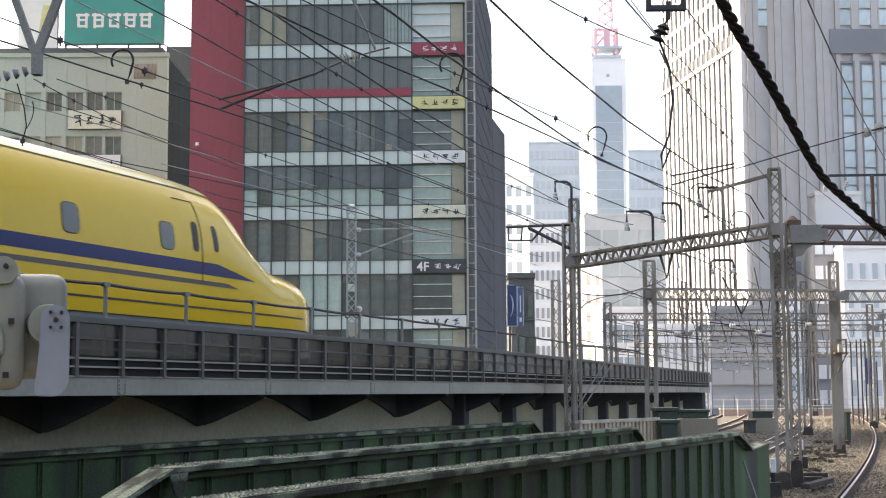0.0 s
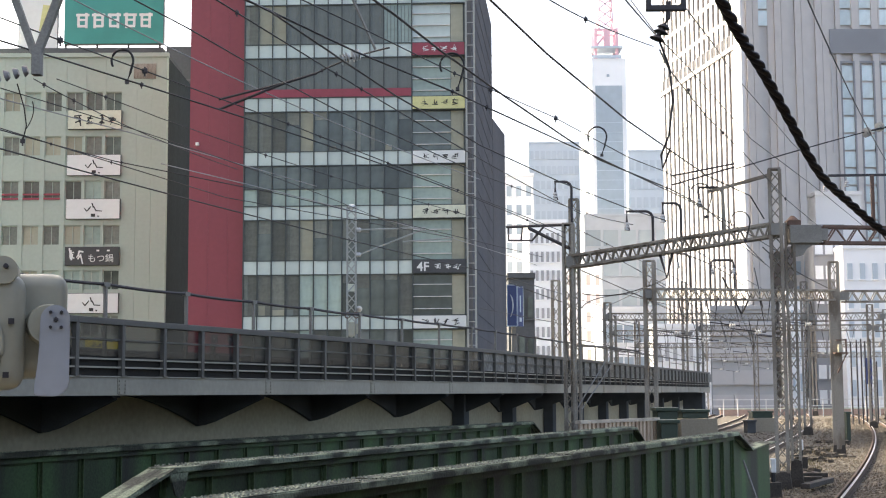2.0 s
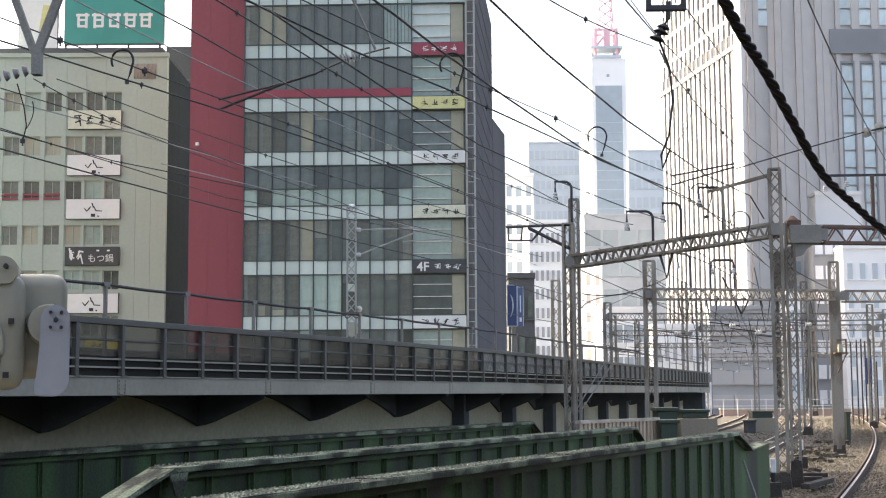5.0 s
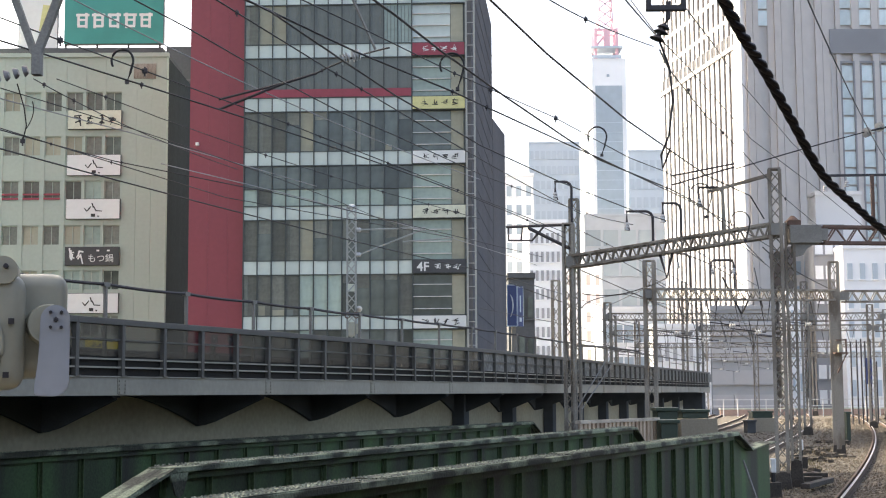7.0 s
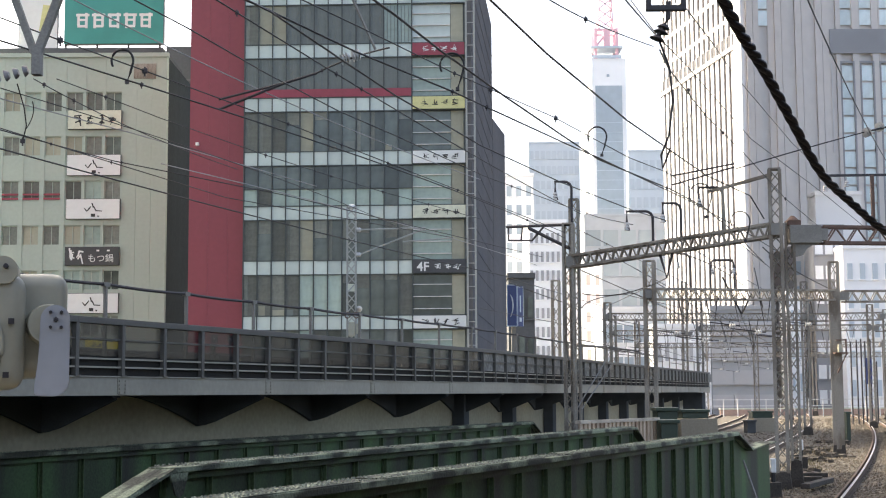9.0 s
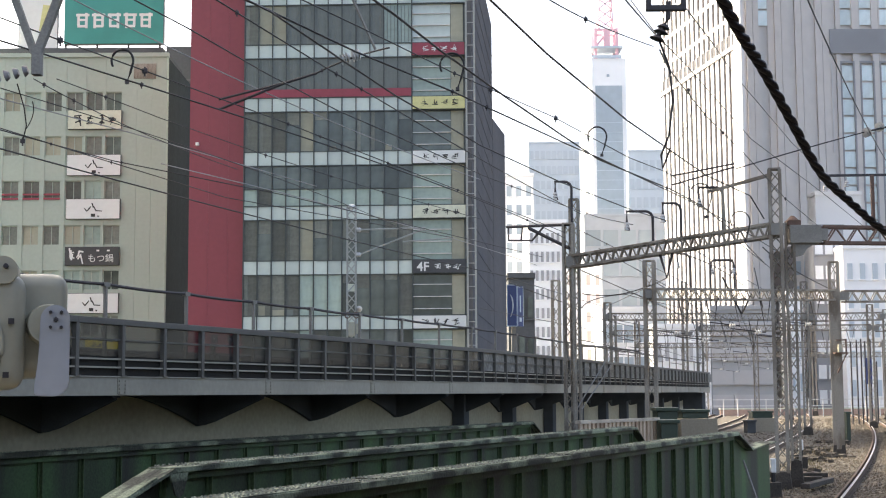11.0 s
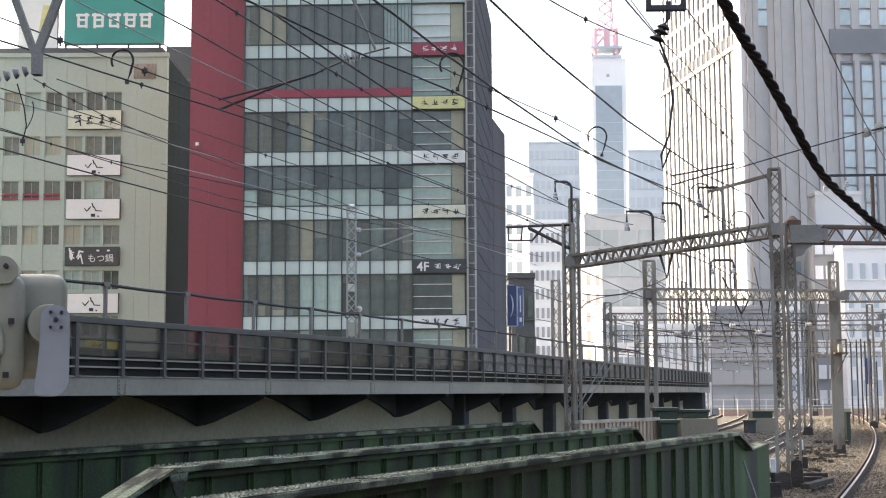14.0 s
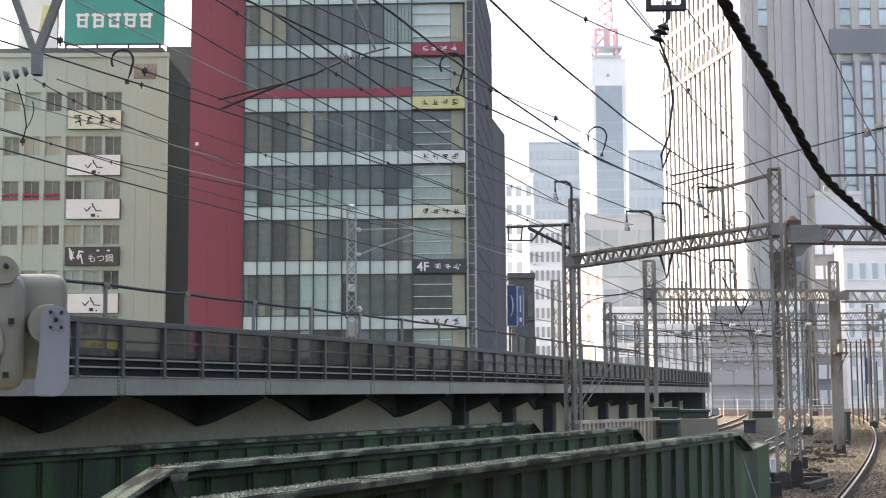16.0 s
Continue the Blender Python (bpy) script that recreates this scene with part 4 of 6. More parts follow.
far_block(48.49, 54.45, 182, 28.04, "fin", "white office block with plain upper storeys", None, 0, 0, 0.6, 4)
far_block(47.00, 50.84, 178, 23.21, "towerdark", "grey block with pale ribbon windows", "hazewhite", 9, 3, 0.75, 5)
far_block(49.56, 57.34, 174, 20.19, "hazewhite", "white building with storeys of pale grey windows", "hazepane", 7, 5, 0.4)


def crane():
    c = thing("tower_crane", pose(61.92, 526, 127.34), "pale red tower crane on the tower roof", "crane")
    for x in (-4, 4):
        for y in (-4, 4):
            bm = bmesh.new()
            bar(bm, (x, y, 0), (x, y, 12), 1.1)
            bar(bm, (x * 0.7, y * 0.7, 12), (x * 0.45, y * 0.45, 36), 0.5)
            part("leg", bm, M["pink"], c)
    bm = bmesh.new()
    for z in (5, 11.5):
        for a, b in (((-4, -4, z), (4, -4, z)), ((-4, 4, z), (4, 4, z)), ((-4, -4, z), (-4, 4, z)), ((4, -4, z), (4, 4, z))):
            bar(bm, a, b, 0.8)
    for k in range(6):
        z = 12 + 4 * k
        q = 2.8 - 0.17 * k
        bar(bm, (-q, -q, z), (q, -q, z + 4), 0.35)
        bar(bm, (q, -q, z), (-q, -q, z + 4), 0.35)
    bar(bm, (-4, -4, 5), (1, -4, 11), 0.8)
    part("bracing", bm, M["pink"], c)
    part("platform", boxes((-5.6, 5.6, -5, 5, 0.6, 1.6), (-6, 6, -5.5, 5.5, 4.2, 5)), M["haze"], c)
    part("cab", boxes((-1, 1.4, -5, -2, 5.2, 11)), M["pink"], c)


crane()
# blue sign on the low building
bs = sign(pose(5.31, 118, 8.16, 0, 0, 14), "blue_sign", 0.9, 3.5, "signblue", "navy blue two-faced box sign with a pale crescent", (), "white", 0.5)
part("crescent", tube(bmesh.new(), [(0.1 + 0.42 * math.cos(a), -0.02, 1.75 + 1.05 * math.sin(a)) for a in [-1.1 + 0.1375 * k for k in range(17)]], lambda k: 0.015 + 0.05 * math.sin(math.pi * k)), M["white"], bs, "pale crescent mark")
sf = boxes((0.0, 0.9, -0.02, 0.14, 0, 3.4), bevel=0.015)
sf.transform(Matrix.Translation((0.92, 0.06, 0.02)) @ Matrix.Rotation(radians(38), 4, "Z"))
side = part("side_face", sf, M["signblue"], bs, "navy side face with pale bars")
for x0, x1, z0, z1 in ((0.36, 0.52, 1.2, 2.6), (0.3, 0.6, 0.4, 0.75), (0.02, 0.07, 0.05, 3.35), (0.82, 0.88, 0.05, 3.35), (0.07, 0.82, 3.28, 3.35)):
    sf = boxes((x0, x1, -0.03, -0.021, z0, z1))
    sf.transform(Matrix.Translation((0.92, 0.06, 0.02)) @ Matrix.Rotation(radians(38), 4, "Z"))
    part("stroke", sf, M["haze"], side)
for x0, x1, z0, z1 in ((0.0, 0.05, 0.0, 3.5), (0.85, 0.9, 0.0, 3.5), (0.05, 0.85, 3.44, 3.5), (0.05, 0.85, 0.0, 0.06)):
    part("rim", boxes((x0, x1, -0.03, -0.013, z0, z1)), M["haze"], bs, "pale grey metal rim")
sp = thing("sign_post", pose(5.91, 119, -6), "grey steel post carrying the blue sign", "post")
part("post", boxes((-0.2, 0.2, -0.2, 0.2, 0, 16.5)), M["steel"], sp)


# ---- unseen street row, added to close the place and shade the tracks ----
for y0, y1, h, m in ((-75, -42, 56, "beige"), (-41.5, -10, 58, "bdark"), (-9.5, 38, 60, "beige")):
    rb = thing("sun_blocker", VIA @ pose(-50, y0, -6), "unseen plain office block added to shade the tracks", "building", "street row")
    part("wall", boxes((0, 17, 0, y1 - y0, 0, h)), M[m], rb)
    for k in range(10):
        part("window_band", boxes((17.0, 17.04, 1, y1 - y0 - 1, 3 + 3.7 * k, 5 + 3.7 * k)), M["dglass"], rb)



# ---- masts, gantries and wires ----
def lattice(bm, p, q, w, pitch, leg, lace, d=None):
    """Four corner members from p to q with zigzag lacing."""
    p, q = Vector(p), Vector(q)
    ax = (q - p).normalized()
    s = ax.cross(Vector((0, 0, 1)) if abs(ax.z) < 0.9 else Vector((0, 1, 0))).normalized() * w / 2
    u = ax.cross(s).normalized() * (d or w) / 2
    n = max(2, int((q - p).length / pitch))
    cs = [(-1, -1), (1, -1), (1, 1), (-1, 1)]
    for k in range(4):
        i, j = cs[k]
        i2, j2 = cs[(k + 1) % 4]
        for m in range(n):
            a, b = p.lerp(q, m / n), p.lerp(q, (m + 1) / n)
            if m % 2:
                bar(bm, a + i * s + j * u, b + i2 * s + j2 * u, lace)
            else:
                bar(bm, a + i2 * s + j2 * u, b + i * s + j * u, lace)
    return [(p + i * s + j * u, q + i * s + j * u) for i, j in cs]


def mast(x, y, top, w=0.4, base=-0.13, label="grey galvanised lattice mast beside the tracks", pitch=0.6, leg=0.095, plinth=0.16, plated=False):
    t = thing("lattice_mast", pose(x, y, base, 0, 0, -14), label, "mast", "lattice masts")
    bm = bmesh.new()
    h = top - base
    legs = lattice(bm, (0, 0, 0.1), (0, 0, h), w, pitch, 0.07, 0.032)
    tagged(part("lacing", bm, M["mast"], t), kind="stuff")
    for a, b in legs:
        bm = bmesh.new()
        bar(bm, a, b, leg)
        part("leg", bm, M["mast"], t)
    if plated:
        part("web_plate", boxes((-w * 0.3, w * 0.3, -w / 2 - 0.09, -w / 2 - 0.07, 0.1, h * 0.86)), M["mast"], t, "grey weathered web plate")
    f = boxes((-w * 0.9, w * 0.9, -w * 0.9, w * 0.9, -0.3, plinth), bevel=0.03)
    if plinth > 0.3:
        for v in f.verts:
            if v.co.z > 0:
                v.co.x *= 0.74
                v.co.y *= 0.74
    part("footing", f, M["foot"], t, "dark weathered footing")
    part("cap", boxes((-w * 0.6, w * 0.6, -w * 0.6, w * 0.6, h, h + 0.05)), M["mast"], t)
    return t


def truss(p, q, w=0.4, d=0.42, pitch=0.3, label="grey lattice gantry beam spanning the tracks", m="mast"):
    t = thing("gantry_beam", pose(*p), label, "gantry beam", "gantry beams")
    v = Vector(q) - Vector(p)
    bm = bmesh.new()
    legs = lattice(bm, (0, 0, 0), v, w, pitch, 0.07, 0.035, d)
    tagged(part("lacing", bm, M[m], t), kind="stuff")
    for a, b in legs:
        bm = bmesh.new()
        bar(bm, a, b, 0.08)
        part("chord", bm, M[m], t)
    for k in (0.0, 1.0):
        bm = bmesh.new()
        c = v * k
        box(bm, c.x - 0.2, c.x + 0.2, c.y - 0.22, c.y + 0.22, c.z - 0.17, c.z + 0.17)
        part("gusset", bm, M["steel"], t)
    return t


# first gantry
mast(9.73, 41.0, 9.07, 0.30, label="tall weathered lattice mast at the bridge end", pitch=0.36, leg=0.10, plinth=0.45)
mast(10.37, 42.0, 7.6, 0.24, pitch=0.36, leg=0.08, plinth=0.75)
mast(*(4.02, 45.00, 2.53)[:2], 7.97, 0.30, -6, pitch=0.4, leg=0.075)
mast(*(4.25, 45.40, 2.52)[:2], 8.81, 0.26, -6, pitch=0.4, leg=0.065)
truss((4.12, 45.0, 6.77), (9.74, 41.0, 7.31), 0.34, 0.36, 0.15)
# this beam is given a dark brown in place of shade
truss((11.26, 42.0, 7.26), (14.28, 43.5, 7.38), 0.4, 0.48, 0.42, "lattice gantry beam coloured dark as if shaded", "capbrown")
pb = thing("gantry_box_beam", pose(10.79, 42.0, 7.27), "grey plate box beam with angled haunch", "gantry beam")
part("box_girder", boxes((-0.47, 0.47, -0.26, 0.26, -0.27, 0.27), bevel=0.01), M["steel"], pb)
part("haunch", prism(bmesh.new(), [(-0.36, -0.27), (0.42, -0.27), (0.22, -0.33), (0.06, -0.43), (-0.06, -0.62), (-0.36, -0.68)], -0.13, 0.13), M["steel"], pb)
cap = boxes((-0.52, -0.12, -0.2, 0.2, 0.27, 0.42))
bmesh.ops.create_cone(cap, cap_ends=True, segments=12, radius1=0.22, radius2=0.05, depth=0.16, matrix=Matrix.Translation((-0.32, 0, 0.49)))
part("cap_block", cap, M["capbrown"], pb, "brown rusted domed cap")
mast(*(14.72, 43.50, 0.75)[:2], 9.46, 0.4)
# later gantries


def gantry(l, r, e, top_l, top_r, w, plated=False):
    """Two masts and the beams between and beyond them; l, r and e are places on the beam's axis."""
    mast(l[0], l[1], top_l, w, leg=0.13)
    mast(r[0], r[1], top_r, w, leg=0.14, plinth=0.5, plated=plated)
    truss(l, r, w, 0.42, 0.27)
    truss((r[0] + 0.4, r[1], r[2] - 0.05), e, w, 0.48, 0.3)
    mast(e[0] + 0.3, e[1], e[2] + 0.4, w)
    n = 7
    for k in range(1, n):
        a, b = Vector(l).lerp(Vector(r), k / n), Vector(l).lerp(Vector(r), (k + 0.35) / n)
        drop_tube((a + b) / 2 - Vector((0, 0, 0.1)), (b - a).x / 2, 1.2 + 0.3 * (k % 3))


def drop_tube(p, w, h):
    t = thing("drop_bracket", pose(*p), "dark V-shaped drop tube under a gantry beam", "bracket", "drop brackets")
    bm = bmesh.new()
    tube(bm, [(-w, 0, 0), (0, 0, -h), (w, 0, 0)], 0.032)
    for x in (-w, w):
        box(bm, x - 0.03, x + 0.03, -0.24, 0.24, -0.13, -0.06)
    part("v_tube", bm, M["dsteel"], t)
    bm = bmesh.new()
    tube(bm, [(0, 0, -h), (-1.5, 0, -h + 0.18)], 0.026)
    part("steady_arm", bm, M["dsteel"], t)
    bm = bmesh.new()
    for q in range(3):
        bmesh.ops.create_cone(bm, cap_ends=True, segments=10, radius1=0.09, radius2=0.05, depth=0.07, matrix=Matrix.Translation((-0.2 - 0.1 * q, 0, -h + 0.03)) @ Matrix.Rotation(radians(90), 4, "Y"))
    part("insulator", bm, M["porcelain"], t)


gantry((8.20, 56.00, 6.49), (17.46, 63.00, 6.87), (21.94, 64.00, 6.89), 7.79, 8.34, 0.36, True)
gantry((10.69, 92.00, 7.52), (23.53, 92.00, 7.45), (28.54, 92.00, 7.46), 8.41, 9.70, 0.4)
gantry((19.38, 107.00, 7.39), (32.30, 107.00, 7.40), (36.58, 107.00, 7.37), 9.40, 9.11, 0.4)
gantry((19.17, 140.00, 7.22), (34.10, 140.00, 7.25), (43.32, 140.00, 7.20), 9.57, 10.05, 0.42)
gantry((30.47, 165.00, 6.82), (43.11, 165.00, 6.88), (53.64, 165.00, 6.82), 11.43, 10.70, 0.42)
gantry((14.20, 118.00, 7.54), (20.14, 118.00, 7.51), (25.70, 118.00, 7.48), 8.96, 11.77, 0.36)
mast(*(5.90, 74.00, 4.24)[:2], 8.45, 0.36, -6)


sb = thing("mast_shelf", pose(17.26, 62.6, 4.29), "brown steel shelf bracket with a relay box on the mast", "bracket")
bm = boxes((0, 0.57, -0.2, 0.2, -0.03, 0.03))
bar(bm, (0.57, 0, 0), (0.14, 0, -0.87), 0.05)
part("shelf_frame", bm, M["capbrown"], sb)
part("rail_post", boxes((0.51, 0.57, -0.03, 0.03, 0.03, 0.62), (0.1, 0.57, -0.03, 0.03, 0.55, 0.6)), M["capbrown"], sb)
part("relay_box", boxes((0.18, 0.36, -0.12, 0.12, 0.03, 0.4), bevel=0.01), M["box"], sb)


def viaduct_mast():
    p = (-3.58, 55.00, 4.96)
    t = thing("overhead_line_mast", pose(p[0], p[1], 3.1), "grey lattice overhead-line mast with cantilever arms on the viaduct", "mast")
    h = 9.93 - 3.1
    bm = bmesh.new()
    legs = lattice(bm, (0, 0, 0), (0, 0, h), 0.33, 0.36, 0.07, 0.042)
    tagged(part("lacing", bm, M["cornerpaint"], t), kind="stuff")
    for a, b in legs:
        bm = bmesh.new()
        bar(bm, a, b, 0.055)
        part("leg", bm, M["cornerpaint"], t)
    bm = bmesh.new()
    bmesh.ops.create_uvsphere(bm, u_segments=12, v_segments=8, radius=0.16, matrix=Matrix.Translation((0, 0, h)) @ Matrix.Diagonal((1, 1, 0.6, 1)))
    part("cap", bm, M["white"], t)
    bm = bmesh.new()
    tube(bm, [(0.3, 0, h - 0.92), (2.9, 0, h - 0.85)], 0.035)
    tube(bm, [(0.3, 0, h - 1.9), (2.9, 0, h - 0.88)], 0.035)
    tube(bm, [(2.0, 0, h - 1.4), (4.0, 0, h - 1.25)], 0.03)
    part("cantilever", bm, M["cornerpaint"], t, "bright tubular cantilever arms")
    for z in (h - 0.92, h - 1.9):
        bm = bmesh.new()
        for k in range(3):
            bmesh.ops.create_cone(bm, cap_ends=True, segments=12, radius1=0.1, radius2=0.06, depth=0.08, matrix=Matrix.Translation((0.2 + 0.07 * k, 0, z)) @ Matrix.Rotation(radians(90), 4, "Y"))
        part("insulator", bm, M["porcelain"], t)
    part("id_plate", boxes((-0.16, 0.16, -0.17, -0.155, h - 3.35, h - 3.05)), M["signcream"], t)
    for x in (-0.14, 0.2):
        bm = bmesh.new()
        tube(bm, [(x + 0.1 * math.cos(a), -0.22, h - 4.28 + 0.11 * math.sin(a)) for a in [k * math.tau / 14 for k in range(15)]], 0.025)
        part("cable_loop", bm, M["capbrown"], t, "rust-brown cable loop")
    part("equipment_box", boxes((-0.1, 0.15, -0.3, -0.16, h - 5.1, h - 4.55), bevel=0.02), M["box"], t)
    part("equipment_box", boxes((0.18, 0.34, -0.25, -0.1, h - 5.0, h - 4.6), bevel=0.02), M["box"], t)
    bm = bmesh.new()
    bmesh.ops.create_cone(bm, cap_ends=True, segments=14, radius1=0.13, radius2=0.05, depth=0.22, matrix=Matrix.Translation((0.3, -0.2, h - 4.0)) @ Matrix.Rotation(radians(75), 4, "X"))
    part("loudhailer", bm, M["porcelain"], t)


viaduct_mast()


def goal_bracket(p, w, h, m="dsteel"):
    """A bent tube that stands on a beam and lets a wire hang from its tip."""
    t = thing("wire_bracket", pose(*p), "dark bent-tube bracket standing on the gantry beam", "bracket", "wire brackets")
    bm = bmesh.new()
    s = 1 if w > 0 else -1
    r = 0.22
    pts = [(0, 0, 0), (0, 0, h - r)] + [(s * (r - r * math.cos(a)), 0, h - r + r * math.sin(a)) for a in (0.4, 0.8, 1.2, 1.57)] + [(w, 0, h), (w, 0, h - 0.35), (w - s * 0.06, 0, h - 0.6)]
    tube(bm, pts, 0.045, 6)
    part("tube", bm, M[m], t)
    bm = bmesh.new()
    for k in range(3):
        bmesh.ops.create_cone(bm, cap_ends=True, segments=10, radius1=0.08, radius2=0.05, depth=0.07, matrix=Matrix.Translation((w, 0, h - 0.38 - 0.09 * k)))
    part("insulator", bm, M["porcelain"], t)


goal_bracket((4.13, 44.90, 7.92), -0.52, 9.36 - 7.93)
goal_bracket((6.48, 43.30, 7.16), -0.8, 8.17 - 7.16)
goal_bracket((7.25, 42.70, 7.23), -0.55, 8.34 - 7.23)
goal_bracket((8.37, 41.90, 7.35), -0.7, 8.70 - 7.35)
goal_bracket((12.40, 60.00, 6.89), -0.95, 1.3)
goal_bracket((11.20, 59.00, 6.82), 0.95, 1.3)
goal_bracket((10.22, 58.30, 6.71), -0.5, 1.6)
tb = thing("wire_bracket", pose(13.17, 42.9, 7.63), "brown steel post with a long cross arm on the gantry beam", "bracket", "wire brackets")
part("post", boxes((-0.05, 0.05, -0.05, 0.05, -0.15, 1.57), bevel=0.006), M["capbrown"], tb)
bm = bmesh.new()
bar(bm, (-1.33, 0, 1.56), (1.34, 0, 1.58), 0.07)
part("cross_arm", bm, M["dsteel"], tb)
for x, z in ((-1.43, 1.23), (-0.77, 1.37)):
    bm = bmesh.new()
    tube(bm, [(x, 0, 1.56), (x - 0.02, 0, z)], 0.012)
    for k in range(3):
        bmesh.ops.create_cone(bm, cap_ends=True, segments=10, radius1=0.075, radius2=0.04, depth=0.06, matrix=Matrix.Translation((x - 0.01, 0, z - 0.06 * k)))
    part("insulator", bm, M["porcelain"], tb)
# raking strut from the tall mast
st = thing("raking_strut", pose(*(9.63, 40.9, 8.93)), "dark steel strut off the tall mast", "strut")
bm = bmesh.new()
bar(bm, (0, 0, 0), tuple(Vector((7.98, 42.0, 8.58)) - Vector((9.63, 40.9, 8.93))), 0.09)
part("strut_bar", bm, M["mast"], st)
bm = bmesh.new()
bar(bm, tuple(Vector((8.33, 41.7, 8.64)) - Vector((9.63, 40.9, 8.93))), tuple(Vector((8.4, 41.8, 7.36)) - Vector((9.63, 40.9, 8.93))), 0.07)
part("strut_leg", bm, M["mast"], st)
# hanging V brackets under the first beam


def arm(p, pts, m="dsteel", r=0.03, label="dark steel arm bracing an overhead wire"):
    t = thing("registration_arm", pose(*p), label, "bracket", "registration arms")
    bm = bmesh.new()
    tube(bm, [Vector(q) - Vector(p) for q in [p] + list(pts)], r)
    part("arm_tube", bm, M[m], t)


arm((6.65, 43.10, 6.82), [(6.83, 43.00, 6.08), (7.00, 42.90, 6.85)], r=0.05)
arm((4.06, 45.00, 7.97), [(2.07, 45.80, 8.00)], r=0.05)
arm((4.05, 45.00, 7.21), [(2.77, 45.50, 7.93)], r=0.06)
arm((2.14, 45.80, 8.00), [(2.14, 45.80, 7.56), (2.89, 45.50, 7.52), (3.25, 45.30, 7.94)], r=0.035)
arm((2.59, 45.60, 7.98), [(2.54, 45.65, 7.54)], r=0.03)
arm((4.91, 30.00, 7.22), [(6.27, 30.00, 7.48)], r=0.02)
arm((4.90, 30.00, 7.02), [(6.27, 30.00, 7.41)], r=0.02)
arm((-4.17, 26.00, 8.10), [(-2.94, 25.60, 8.31), (-2.30, 25.40, 8.45)], r=0.022)
arm((-4.17, 26.00, 7.91), [(-2.94, 25.60, 8.30), (-2.30, 25.40, 8.45)], r=0.024)


# ---- portal just above the view, with its hangers ----
pz = 7.30
mast(-9.4, 15, pz + 0.5, 0.4, -6)
mast(9.4, 15, pz + 0.5, 0.4, -0.2)
truss((-9.2, 15, pz), (9.2, 15, pz), 0.4, 0.3)
vb = thing("hanger_bracket", pose(*(-4.38, 15.00, 6.15)), "grey steel V-shaped hanger with drop post", "bracket")
o = Vector((-4.38, 15.00, 6.15))
bm = bmesh.new()
bar(bm, Vector((-4.41, 15.00, 6.29)) - o, Vector((-4.75, 15.00, 7.20)) - o, 0.075)
part("v_arm", bm, M["steel"], vb)
bm = bmesh.new()
bar(bm, Vector((-4.38, 15.00, 6.29)) - o, Vector((-4.06, 15.00, 7.20)) - o, 0.085)
part("v_arm", bm, M["steel"], vb)
part("drop_post", boxes((-0.05, 0.05, -0.06, 0.06, -0.1, 0.2), bevel=0.006), M["steel"], vb)
bm = bmesh.new()
for k in range(4):
    bmesh.ops.create_cone(bm, cap_ends=True, segments=14, radius1=0.065, radius2=0.04, depth=0.045, matrix=Matrix.Translation((-0.12 - 0.1 * k, 0, -0.05 - 0.025 * k)) @ Matrix.Rotation(radians(75), 4, "Y"))
part("insulator", bm, M["insgrey"], vb)

ub = thing("stirrup_hanger", pose(*(1.95, 12.00, 5.93)), "dark steel stirrup hanger with insulators", "bracket")
s12 = 12 / 2500
bm = boxes((-36 * s12, -27 * s12, -0.03, 0.03, 0, 90 * s12), (27 * s12, 36 * s12, -0.03, 0.03, 0, 90 * s12), (-36 * s12, 36 * s12, -0.03, 0.03, -7 * s12, 3 * s12), bevel=0.006)
part("stirrup", bm, M["dsteel"], ub)
bm = bmesh.new()
tube(bm, [(0.02, 0, 0.05), (0.015, 0, -0.1), (-0.03, 0, -0.18), (-0.08, 0, -0.27)], 0.022, 8)
for z, x, r in ((-0.17, -0.02, 0.06), (-0.21, -0.045, 0.065), (-0.27, -0.08, 0.07)):
    bmesh.ops.create_cone(bm, cap_ends=True, segments=12, radius1=r, radius2=0.03, depth=0.03, matrix=Matrix.Translation((x, 0, z)) @ Matrix.Rotation(radians(20), 4, "Y"))
part("insulator_string", bm, M["dsteel"], ub)
bm = bmesh.new()
p0 = Vector((1.95, 12.00, 5.93))
tube(bm, [Vector(q) - p0 for q in ((1.88, 12.00, 5.65), (1.97, 12.00, 5.39), (1.99, 12.00, 5.10), (1.95, 12.00, 4.80), (1.88, 12.00, 4.63), (1.89, 12.00, 4.51), (1.96, 12.00, 4.69))], 0.010, 6)
part("jumper_wire", bm, M["wire"], ub)


def wire(pts, r=0.012, m="wire", label="thin dark overhead wire above the tracks"):
    p = Vector(pts[0])
    t = thing("overhead_wire", Matrix.Translation(p), label, "wire", "overhead wires")
    path = [Vector(q) - p for q in pts]
    if len(path) == 2:
        path = [path[0].lerp(path[1], i / 8) for i in range(9)]
    elif len(path) == 3:
        a, b, c = path
        d1, d2 = (b - a).length, (c - b).length
        k = d1 / (d1 + d2)
        ctrl = (b - a * (1 - k) ** 2 - c * k * k) / (2 * k * (1 - k))
        path = [a * (1 - i / 16) ** 2 + ctrl * 2 * (i / 16) * (1 - i / 16) + c * (i / 16) ** 2 for i in range(17)]
    bm = bmesh.new()
    near = (pts[0][1] + pts[-1][1]) / 2 < 36
    tube(bm, path, r * 0.75 if near else r, 5)
    part("strand", bm, M[m], t)
    WIRES.append([p + q for q in path])
    return t


